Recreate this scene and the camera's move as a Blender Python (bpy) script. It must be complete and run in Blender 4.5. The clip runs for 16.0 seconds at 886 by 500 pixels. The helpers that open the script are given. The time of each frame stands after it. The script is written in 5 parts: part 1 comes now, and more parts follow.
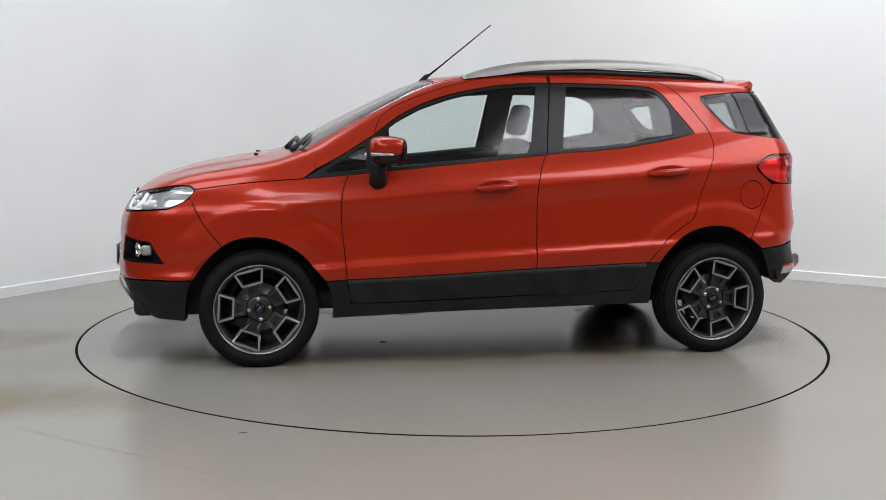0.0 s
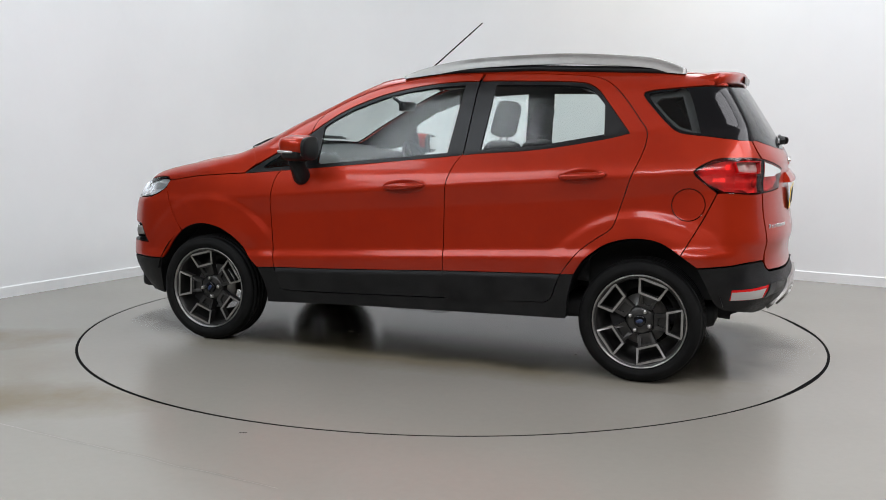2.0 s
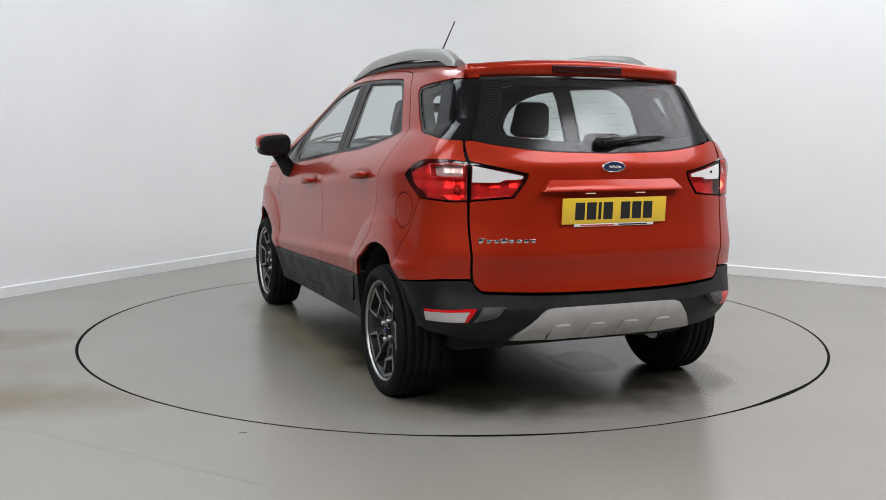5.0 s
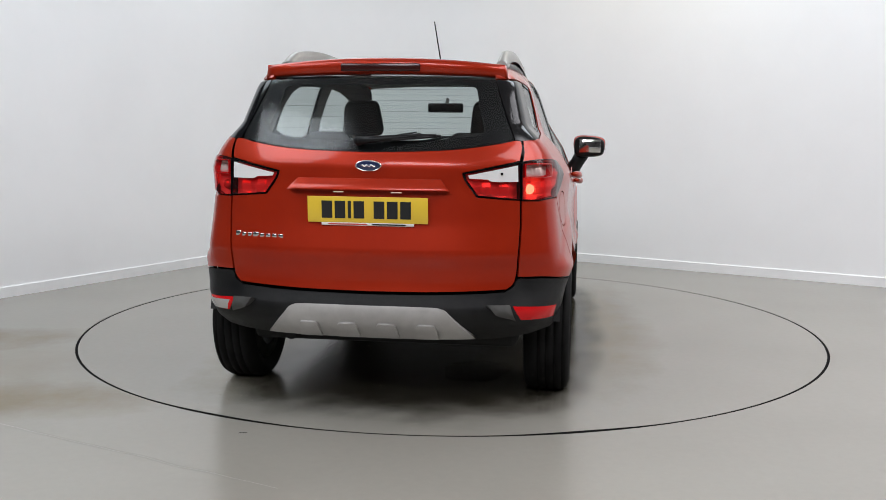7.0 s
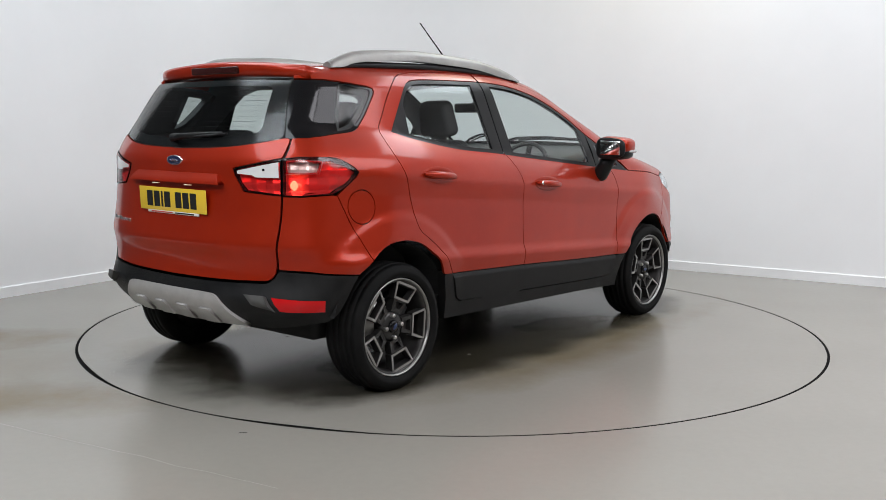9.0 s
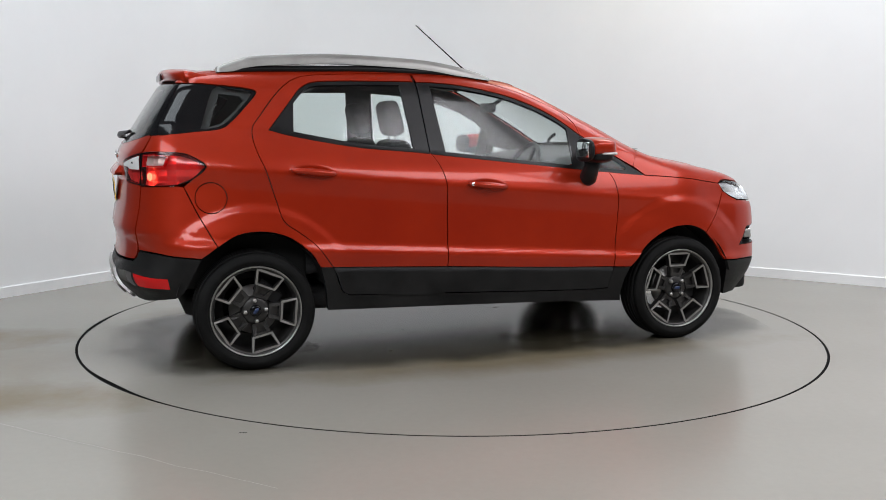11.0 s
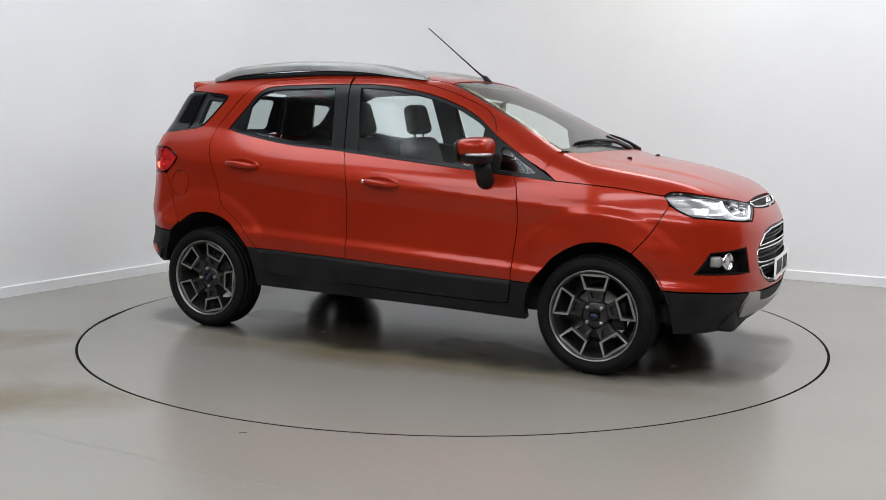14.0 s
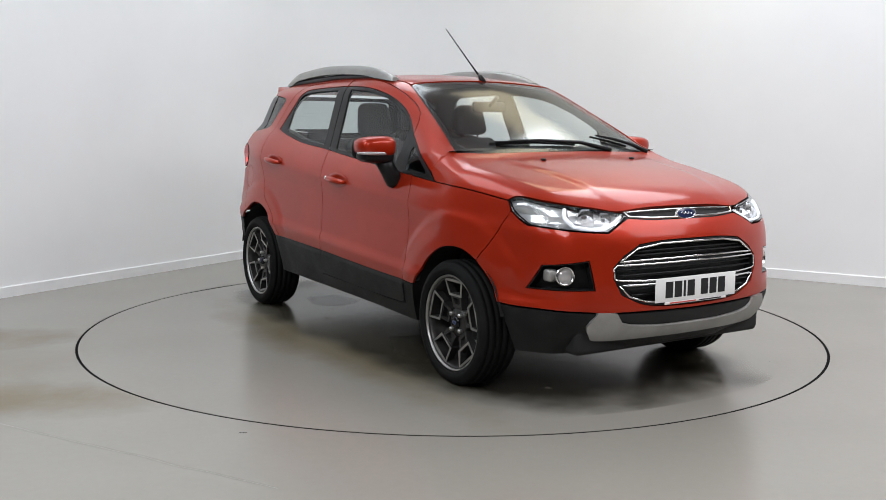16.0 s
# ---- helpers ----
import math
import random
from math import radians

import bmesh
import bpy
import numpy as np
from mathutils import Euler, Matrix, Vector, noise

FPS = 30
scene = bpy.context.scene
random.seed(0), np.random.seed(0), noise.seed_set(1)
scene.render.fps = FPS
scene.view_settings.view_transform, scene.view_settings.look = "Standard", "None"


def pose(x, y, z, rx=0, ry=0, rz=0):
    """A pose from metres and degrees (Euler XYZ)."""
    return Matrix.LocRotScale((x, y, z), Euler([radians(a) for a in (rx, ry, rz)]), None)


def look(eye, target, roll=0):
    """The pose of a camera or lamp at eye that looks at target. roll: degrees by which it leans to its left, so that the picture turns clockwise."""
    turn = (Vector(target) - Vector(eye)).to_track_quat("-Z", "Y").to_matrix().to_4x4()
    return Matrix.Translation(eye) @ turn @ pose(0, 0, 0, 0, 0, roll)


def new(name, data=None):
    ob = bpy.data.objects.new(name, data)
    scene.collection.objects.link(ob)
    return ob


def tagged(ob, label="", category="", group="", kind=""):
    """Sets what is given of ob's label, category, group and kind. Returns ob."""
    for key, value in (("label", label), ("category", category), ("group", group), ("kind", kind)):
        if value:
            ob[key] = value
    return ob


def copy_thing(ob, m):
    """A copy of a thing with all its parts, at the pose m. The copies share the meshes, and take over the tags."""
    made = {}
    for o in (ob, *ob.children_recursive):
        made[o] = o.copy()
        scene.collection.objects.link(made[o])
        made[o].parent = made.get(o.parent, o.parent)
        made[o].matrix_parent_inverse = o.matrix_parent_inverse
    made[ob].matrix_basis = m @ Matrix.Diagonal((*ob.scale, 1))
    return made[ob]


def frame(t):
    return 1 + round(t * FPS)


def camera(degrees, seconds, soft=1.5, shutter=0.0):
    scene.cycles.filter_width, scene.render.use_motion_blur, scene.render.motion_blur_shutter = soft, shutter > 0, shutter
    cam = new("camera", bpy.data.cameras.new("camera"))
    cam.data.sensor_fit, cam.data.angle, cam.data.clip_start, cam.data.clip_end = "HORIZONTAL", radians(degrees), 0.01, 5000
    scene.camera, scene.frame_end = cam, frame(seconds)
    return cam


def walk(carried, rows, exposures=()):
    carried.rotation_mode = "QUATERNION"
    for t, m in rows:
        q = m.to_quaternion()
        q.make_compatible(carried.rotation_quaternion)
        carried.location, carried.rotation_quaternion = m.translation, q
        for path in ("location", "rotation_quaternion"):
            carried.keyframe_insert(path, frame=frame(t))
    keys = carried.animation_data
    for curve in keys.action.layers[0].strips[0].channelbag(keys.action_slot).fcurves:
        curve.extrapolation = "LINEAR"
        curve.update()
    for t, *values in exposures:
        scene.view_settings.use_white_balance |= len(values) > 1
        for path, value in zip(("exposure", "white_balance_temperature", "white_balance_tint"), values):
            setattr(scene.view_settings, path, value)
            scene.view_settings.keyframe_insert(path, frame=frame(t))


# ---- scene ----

# ---------------------------------------------------------------- camera
EYE = Vector((0.0, -6.040, 1.263))
cam = camera(49.2, 16.0, soft=0.85)
CAM_POSE = look(EYE, EYE + Vector((-0.00865, 0.99177, -0.12777)), 0.464)
walk(cam, [(0.0, CAM_POSE), (16.0, CAM_POSE)], exposures=[(0.0, 0.0), (16.0, 0.0)])

# turntable: clockwise seen from above, one turn in about 23 s
TURN_START, TURN_RATE = 190.44, -15.479
AXIS_TO_CAR = Vector((-0.080, 0.083, 0.0))

# ---------------------------------------------------------------- world and lamps
world = bpy.data.worlds.new("world")
scene.world = world
world.use_nodes = True
world.node_tree.nodes["Background"].inputs[0].default_value = (0.86, 0.92, 1.0, 1)
world.node_tree.nodes["Background"].inputs[1].default_value = 0.02


def ceiling_lamp(x, y, z, sx, sy, watts, turn=0.0, colour=(0.93, 0.97, 1.0)):
    data = bpy.data.lights.new("softbox_light", "AREA")
    data.shape, data.size, data.size_y, data.energy, data.color = "RECTANGLE", sx, sy, watts, colour
    ob = new("softbox_light", data)
    ob.matrix_world = pose(x, y, z, 0, 0, turn)
    return ob


ROOM_TURN = -30.5     # the room's long wall runs at this angle
CEILING = 3.9
CORNER = Vector((-1.135, 4.41, 0))
ALONG_R = Vector((math.cos(radians(-30.5)), math.sin(radians(-30.5)), 0))
ALONG_L = Vector((math.cos(radians(239.5)), math.sin(radians(239.5)), 0))
# separate soft panels under the ceiling: x, y, length, width, watts, tone
COOL, EVEN = (0.85, 0.93, 1.0), (0.95, 0.945, 1.0)
for x, y, sx, sy, watts, tone in ((-2.9, -3.4, 2.2, 2.2, 95, COOL), (2.9, -3.5, 2.2, 2.2, 112, EVEN), (-2.4, -0.4, 1.9, 1.9, 48, COOL), (-0.9, 1.9, 1.6, 1.6, 36, COOL), (2.2, 0.9, 2.0, 1.5, 52, COOL),
                                  (4.1, -1.4, 2.3, 2.3, 76, EVEN), (-4.35, -5.4, 2.3, 2.3, 85, EVEN), (5.9, -2.9, 2.2, 2.2, 66, EVEN), (-0.99, -7.17, 2.6, 2.2, 215, EVEN)):
    ceiling_lamp(x, y, CEILING - 0.12, sx, sy, watts, ROOM_TURN, tone)
# a dim warm panel high along the right wall
spot = CORNER + ALONG_R * 3.4 + ALONG_L * 0.9
ceiling_lamp(spot.x, spot.y, CEILING - 0.16, 1.7, 1.1, 12, ROOM_TURN, (1.0, 0.88, 0.58))


# ---------------------------------------------------------------- materials
def material(name, colour, rough=0.5, metal=0.0, **more):
    m = bpy.data.materials.new(name)
    m.use_nodes = True
    b = m.node_tree.nodes["Principled BSDF"]
    b.inputs["Base Color"].default_value = (*colour, 1)
    b.inputs["Roughness"].default_value = rough
    b.inputs["Metallic"].default_value = metal
    for key, value in more.items():
        b.inputs[key.replace("_", " ")].default_value = value
    return m


def node(m, kind, **inputs):
    n = m.node_tree.nodes.new(kind)
    for key, value in inputs.items():
        n.inputs[key.replace("_", " ")].default_value = value
    return n


def link(m, a, out, b, inp):
    m.node_tree.links.new(a.outputs[out], b.inputs[inp])


def vary(m, colours, scale, rough=None, bump=0.0, bump_scale=80.0, detail=5.0, stretch=None, distance=0.01):
    """Colour, gloss and relief that wander over the surface at two sizes."""
    b = m.node_tree.nodes["Principled BSDF"]
    co = node(m, "ShaderNodeTexCoord")
    src, out = co, "Object"
    if stretch:
        mp = node(m, "ShaderNodeMapping")
        mp.inputs["Scale"].default_value = stretch
        link(m, co, "Object", mp, "Vector")
        src, out = mp, "Vector"
    big = node(m, "ShaderNodeTexNoise", Scale=scale, Detail=detail, Roughness=0.62)
    fine = node(m, "ShaderNodeTexNoise", Scale=bump_scale, Detail=4.0, Roughness=0.6)
    link(m, src, out, big, "Vector")
    link(m, src, out, fine, "Vector")
    ramp = node(m, "ShaderNodeValToRGB")
    ramp.color_ramp.elements[0].position, ramp.color_ramp.elements[1].position = 0.33, 0.68
    ramp.color_ramp.elements[0].color = (*colours[0], 1)
    ramp.color_ramp.elements[1].color = (*colours[1], 1)
    link(m, big, "Fac", ramp, "Fac")
    link(m, ramp, "Color", b, "Base Color")
    if rough:
        mr = node(m, "ShaderNodeMapRange", From_Min=0.3, From_Max=0.7, To_Min=rough[0], To_Max=rough[1])
        link(m, fine if bump_scale < 30 else big, "Fac", mr, "Value")
        link(m, mr, "Result", b, "Roughness")
    if bump:
        bp = node(m, "ShaderNodeBump", Strength=bump, Distance=distance)
        link(m, fine, "Fac", bp, "Height")
        link(m, bp, "Normal", b, "Normal")
    return m


def make_paint():
    m = material("orange_red_paint", (0.42, 0.045, 0.012), 0.38, 0.35, Coat_Weight=0.75, Coat_Roughness=0.06, Coat_IOR=1.38, Specular_IOR_Level=0.15)
    b = m.node_tree.nodes["Principled BSDF"]
    co = node(m, "ShaderNodeTexCoord")
    flake = node(m, "ShaderNodeTexVoronoi", Scale=900.0)
    link(m, co, "Object", flake, "Vector")
    mr = node(m, "ShaderNodeMapRange", From_Min=0.0, From_Max=1.0, To_Min=0.30, To_Max=0.46)
    link(m, flake, "Color", mr, "Value")
    link(m, mr, "Result", b, "Roughness")
    dirt = node(m, "ShaderNodeTexNoise", Scale=3.0, Detail=6.0, Roughness=0.65)
    link(m, co, "Object", dirt, "Vector")
    ramp = node(m, "ShaderNodeValToRGB")
    ramp.color_ramp.elements[0].position, ramp.color_ramp.elements[1].position = 0.35, 0.7
    ramp.color_ramp.elements[0].color = (0.335, 0.0172, 0.0027, 1)
    ramp.color_ramp.elements[1].color = (0.385, 0.0225, 0.0035, 1)
    link(m, dirt, "Fac", ramp, "Fac")
    link(m, ramp, "Color", b, "Base Color")
    film = node(m, "ShaderNodeMapRange", From_Min=0.4, From_Max=0.75, To_Min=0.09, To_Max=0.14)
    link(m, dirt, "Fac", film, "Value")
    link(m, film, "Result", b, "Coat Roughness")
    return m


PAINT = make_paint()
CLADDING = vary(material("black_cladding_plastic", (0.03, 0.03, 0.03), 0.55, Specular_IOR_Level=0.24), [(0.004, 0.004, 0.0045), (0.014, 0.014, 0.0137)], 7.0, (0.36, 0.62), 0.15, 900.0)
BLACK = vary(material("satin_black_trim", (0.012, 0.012, 0.013), 0.35, Specular_IOR_Level=0.22), [(0.007, 0.007, 0.008), (0.013, 0.013, 0.013)], 6.0, (0.28, 0.42))
GLOSS_BLACK = material("gloss_black_trim", (0.005, 0.005, 0.006), 0.10, 0.0, Specular_IOR_Level=0.30)
PRINT_BLACK = material("black_ceramic_print", (0.006, 0.006, 0.007), 0.6, 0.0, Specular_IOR_Level=0.1)
DARK = material("underbody_black", (0.008, 0.008, 0.008), 0.8)
RUBBER = vary(material("tyre_rubber", (0.018, 0.018, 0.018), 0.7, Specular_IOR_Level=0.1), [(0.005, 0.005, 0.005), (0.011, 0.011, 0.0105)], 9.0, (0.6, 0.8), 0.1, 300.0)
ALLOY = vary(material("machined_alloy", (0.62, 0.62, 0.61), 0.28, 1.0), [(0.33, 0.33, 0.32), (0.47, 0.46, 0.44)], 14.0, (0.34, 0.50))
ALLOY_DARK = vary(material("dark_grey_alloy", (0.10, 0.10, 0.10), 0.4, 0.7), [(0.032, 0.031, 0.030), (0.068, 0.066, 0.063)], 10.0, (0.32, 0.5))
STEEL = vary(material("brake_steel", (0.30, 0.29, 0.28), 0.4, 1.0), [(0.40, 0.39, 0.37), (0.62, 0.61, 0.59)], 12.0, (0.3, 0.5))
SILVER = vary(material("silver_painted_plastic", (0.52, 0.52, 0.51), 0.38, 0.55), [(0.29, 0.285, 0.272), (0.38, 0.373, 0.355)], 7.0, (0.34, 0.5))
SKID = vary(material("beige_silver_plastic", (0.5, 0.49, 0.47), 0.4, 0.3), [(0.40, 0.385, 0.37), (0.50, 0.485, 0.465)], 7.0, (0.36, 0.5))
# paler than the cladding: paints light from above onto the bumper step
GREY_PLASTIC = vary(material("lightened_grey_plastic", (0.06, 0.06, 0.06), 0.6), [(0.045, 0.045, 0.044), (0.085, 0.084, 0.080)], 9.0, (0.45, 0.65), 0.12, 900.0)
CHROME = material("chrome", (0.80, 0.80, 0.80), 0.08, 1.0)
REFLECTOR = material("lamp_reflector_silver", (0.86, 0.87, 0.88), 0.16, 0.70)
TAIL_REFLECTOR = material("tail_lamp_reflector", (0.85, 0.84, 0.84), 0.22, 0.35)
DASH = vary(material("grey_dashboard_top", (0.05, 0.05, 0.052), 0.45), [(0.045, 0.045, 0.047), (0.075, 0.075, 0.076)], 8.0, (0.35, 0.5), 0.15, 700.0)
FABRIC = vary(material("charcoal_seat_fabric", (0.03, 0.03, 0.032), 0.9), [(0.035, 0.035, 0.037), (0.065, 0.065, 0.068)], 30.0, None, 0.3, 600.0)
INTERIOR = vary(material("grey_black_dashboard", (0.03, 0.03, 0.03), 0.6), [(0.040, 0.040, 0.041), (0.065, 0.065, 0.066)], 8.0, (0.5, 0.7), 0.2, 700.0)
LINING = vary(material("pale_roof_lining", (0.42, 0.41, 0.39), 0.9), [(0.36, 0.35, 0.33), (0.46, 0.45, 0.43)], 20.0)
SEAM = material("panel_gap_black", (0.006, 0.006, 0.006), 0.7)


def glass(name, tint, mirror=0.045):
    m = bpy.data.materials.new(name)
    m.use_nodes = True
    nt = m.node_tree
    nt.nodes.remove(nt.nodes["Principled BSDF"])
    clear = nt.nodes.new("ShaderNodeBsdfTransparent")
    clear.inputs["Color"].default_value = (*tint, 1)
    shine = nt.nodes.new("ShaderNodeBsdfGlossy")
    shine.inputs["Roughness"].default_value = 0.13
    facing = nt.nodes.new("ShaderNodeLayerWeight")
    facing.inputs["Blend"].default_value = 0.5
    power = nt.nodes.new("ShaderNodeMath")
    power.operation = "POWER"
    power.inputs[1].default_value = 4.6
    nt.links.new(facing.outputs["Facing"], power.inputs[0])
    fres = nt.nodes.new("ShaderNodeMapRange")
    fres.inputs["To Min"].default_value, fres.inputs["To Max"].default_value = mirror, 0.95
    nt.links.new(power.outputs[0], fres.inputs["Value"])
    mix = nt.nodes.new("ShaderNodeMixShader")
    nt.links.new(fres.outputs[0], mix.inputs[0])
    nt.links.new(clear.outputs[0], mix.inputs[1])
    nt.links.new(shine.outputs[0], mix.inputs[2])
    nt.links.new(mix.outputs[0], nt.nodes["Material Output"].inputs[0])
    return m


GLASS = glass("green_tinted_window_glass", (0.87, 0.93, 0.92), 0.040)
SCREEN_GLASS = glass("windscreen_glass", (0.90, 0.95, 0.94), 0.08)
REAR_GLASS = glass("dark_tinted_rear_glass", (0.66, 0.71, 0.70), 0.04)
LENS = glass("clear_lamp_lens", (0.92, 0.94, 0.95))
RED_GLASS = glass("red_lamp_glass", (0.93, 0.050, 0.045), 0.05)
PINK_GLASS = glass("smoky_clear_lamp_glass", (0.80, 0.66, 0.62), 0.05)
WHITE_LENS = material("white_lamp_insert", (0.78, 0.77, 0.76), 0.25, 0.0, Coat_Weight=0.8, Coat_Roughness=0.03)
RED_LENS = material("red_lamp_lens", (0.55, 0.006, 0.008), 0.18, 0.0, Specular_IOR_Level=0.25, Coat_Weight=0.3, Coat_Roughness=0.03)
CLEAR_LENS = material("frosted_clear_lamp_lens", (0.50, 0.48, 0.47), 0.2, 0.35, Coat_Weight=0.6, Coat_Roughness=0.03)
WHITE_STRIP = material("white_light_guide", (0.92, 0.93, 0.95), 0.2, 0.0, Coat_Weight=1.0, Emission_Color=(0.88, 0.92, 1.0, 1.0), Emission_Strength=0.55)
TAIL_BULB = material("lit_tail_bulb", (0.9, 0.8, 0.6), 0.3, 0.0, Emission_Color=(1.0, 0.72, 0.42, 1.0), Emission_Strength=14.0)
PLATE_BULB = material("lit_plate_lamp", (0.9, 0.85, 0.7), 0.3, 0.0, Emission_Color=(1.0, 0.42, 0.20, 1.0), Emission_Strength=0.25)


def make_wall():
    m = material("white_studio_paint", (0.80, 0.80, 0.80), 0.6)
    return vary(m, [(0.80, 0.80, 0.80), (0.84, 0.84, 0.84)], 0.9, (0.5, 0.65), 0.05, 45.0)


def make_floor(name, patches):
    """Grey-beige resin floor with broad gloss, faint grain and brown wear in the given patches (x, y, rx, ry, strength)."""
    m = material(name, (0.36, 0.35, 0.32), 0.24)
    b = m.node_tree.nodes["Principled BSDF"]
    b.inputs["Specular IOR Level"].default_value = 0.5
    co = node(m, "ShaderNodeTexCoord")
    big = node(m, "ShaderNodeTexNoise", Scale=0.8, Detail=2.5, Roughness=0.5)
    fine = node(m, "ShaderNodeTexNoise", Scale=24.0, Detail=5.0, Roughness=0.7)
    link(m, co, "Object", big, "Vector")
    link(m, co, "Object", fine, "Vector")
    ramp = node(m, "ShaderNodeValToRGB")
    ramp.color_ramp.elements[0].position, ramp.color_ramp.elements[1].position = 0.2, 0.8
    ramp.color_ramp.elements[0].color = (0.256, 0.243, 0.210, 1)
    ramp.color_ramp.elements[1].color = (0.294, 0.280, 0.245, 1)
    link(m, big, "Fac", ramp, "Fac")
    colour = ramp
    mixf = node(m, "ShaderNodeMix")
    mixf.data_type, mixf.blend_type = "RGBA", "MULTIPLY"
    mixf.inputs[0].default_value = 0.10
    link(m, colour, "Color", mixf, 6)
    link(m, fine, "Fac", mixf, 7)
    last, out = mixf, 2
    bend = node(m, "ShaderNodeTexNoise", Scale=2.2, Detail=5.0, Roughness=0.6)
    link(m, co, "Object", bend, "Vector")
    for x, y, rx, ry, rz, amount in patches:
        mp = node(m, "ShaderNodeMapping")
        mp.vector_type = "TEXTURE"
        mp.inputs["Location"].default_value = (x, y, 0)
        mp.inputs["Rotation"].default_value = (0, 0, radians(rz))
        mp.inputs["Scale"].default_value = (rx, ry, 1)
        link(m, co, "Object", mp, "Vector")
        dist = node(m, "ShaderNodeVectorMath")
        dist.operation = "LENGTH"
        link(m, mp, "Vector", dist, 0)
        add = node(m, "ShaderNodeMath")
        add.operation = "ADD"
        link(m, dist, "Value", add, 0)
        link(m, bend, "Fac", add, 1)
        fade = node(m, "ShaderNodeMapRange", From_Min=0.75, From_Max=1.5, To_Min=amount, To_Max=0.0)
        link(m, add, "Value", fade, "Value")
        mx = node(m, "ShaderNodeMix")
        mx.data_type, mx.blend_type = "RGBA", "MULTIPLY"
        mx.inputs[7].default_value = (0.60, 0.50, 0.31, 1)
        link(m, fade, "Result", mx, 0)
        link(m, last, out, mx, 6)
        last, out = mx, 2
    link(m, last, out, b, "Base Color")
    return m


WALL = make_wall()
# unseen walls, added dark to stand in for a dim room behind the camera
UNSEEN_WALL = vary(material("unseen_dark_wall", (0.05, 0.05, 0.05), 0.8), [(0.04, 0.04, 0.04), (0.06, 0.06, 0.06)], 1.0)
SKIRTING = vary(material("white_skirting_gloss", (0.82, 0.82, 0.82), 0.35), [(0.78, 0.78, 0.78), (0.83, 0.83, 0.83)], 3.0, (0.3, 0.45))
FLOOR = make_floor("grey_resin_floor", [(-3.1, -0.55, 1.2, 0.34, 6, 0.9), (-2.3, -1.78, 1.15, 0.36, 3, 0.95), (-2.9, -1.2, 1.4, 0.9, 0, 0.45)])
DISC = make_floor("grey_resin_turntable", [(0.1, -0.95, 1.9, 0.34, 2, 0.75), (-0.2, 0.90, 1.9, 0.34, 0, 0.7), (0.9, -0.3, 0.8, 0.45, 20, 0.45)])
JOINT = material("floor_joint_black", (0.006, 0.006, 0.006), 0.95, 0.0, Specular_IOR_Level=0.05)
CRACK = material("hairline_crack", (0.215, 0.205, 0.178), 0.35)
CEILING_PAINT = material("matt_white_ceiling", (0.75, 0.76, 0.78), 0.8)


def make_wet_shade_film():
    """Drying water film plus painted car shade: full under the car, thinning out unevenly round it."""
    m = material("water_film_with_shade", (0.030, 0.026, 0.016), 0.2, Specular_IOR_Level=0.4)
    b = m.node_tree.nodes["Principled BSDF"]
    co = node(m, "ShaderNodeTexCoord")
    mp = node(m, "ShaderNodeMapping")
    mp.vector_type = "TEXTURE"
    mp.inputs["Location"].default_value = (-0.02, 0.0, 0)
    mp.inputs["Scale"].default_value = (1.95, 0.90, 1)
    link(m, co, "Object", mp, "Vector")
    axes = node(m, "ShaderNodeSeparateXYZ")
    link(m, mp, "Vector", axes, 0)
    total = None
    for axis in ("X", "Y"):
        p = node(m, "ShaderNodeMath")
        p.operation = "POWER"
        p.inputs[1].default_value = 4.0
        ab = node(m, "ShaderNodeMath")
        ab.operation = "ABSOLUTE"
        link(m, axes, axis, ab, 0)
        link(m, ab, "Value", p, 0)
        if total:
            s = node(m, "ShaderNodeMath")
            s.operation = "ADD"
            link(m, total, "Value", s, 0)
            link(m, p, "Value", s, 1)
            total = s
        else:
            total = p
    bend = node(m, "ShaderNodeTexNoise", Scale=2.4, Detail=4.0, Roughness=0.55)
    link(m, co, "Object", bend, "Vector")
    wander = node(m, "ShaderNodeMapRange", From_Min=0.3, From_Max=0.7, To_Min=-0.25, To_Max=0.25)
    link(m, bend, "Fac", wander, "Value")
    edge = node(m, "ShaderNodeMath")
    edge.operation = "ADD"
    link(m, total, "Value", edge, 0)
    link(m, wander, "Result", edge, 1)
    # the near-opaque core paints the shade under the car into the film
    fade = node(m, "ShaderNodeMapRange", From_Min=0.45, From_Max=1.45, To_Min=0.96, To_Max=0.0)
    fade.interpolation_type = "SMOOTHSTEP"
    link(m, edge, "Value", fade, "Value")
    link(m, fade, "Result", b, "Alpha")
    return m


WET_SHADE = make_wet_shade_film()
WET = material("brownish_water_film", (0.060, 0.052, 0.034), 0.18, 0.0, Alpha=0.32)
DEBRIS = vary(material("dry_leaf_scraps", (0.10, 0.08, 0.05), 0.8), [(0.05, 0.04, 0.03), (0.22, 0.20, 0.16)], 40.0)


# ---------------------------------------------------------------- mesh helpers
def mesh_of(name, verts, faces, mat, smooth=True):
    me = bpy.data.meshes.new(name)
    me.from_pydata([tuple(v) for v in verts], [], faces)
    me.materials.append(mat)
    if smooth:
        me.polygons.foreach_set("use_smooth", [True] * len(me.polygons))
    me.update()
    return me


def part(name, bm, mat, parent, label=""):
    """One mesh object out of a bmesh, under a thing or a part."""
    me = bpy.data.meshes.new(name)
    bm.to_mesh(me)
    bm.free()
    me.materials.append(mat)
    ob = new(name, me)
    if parent:
        ob.parent = parent
    if label:
        tagged(ob, label)
    return ob


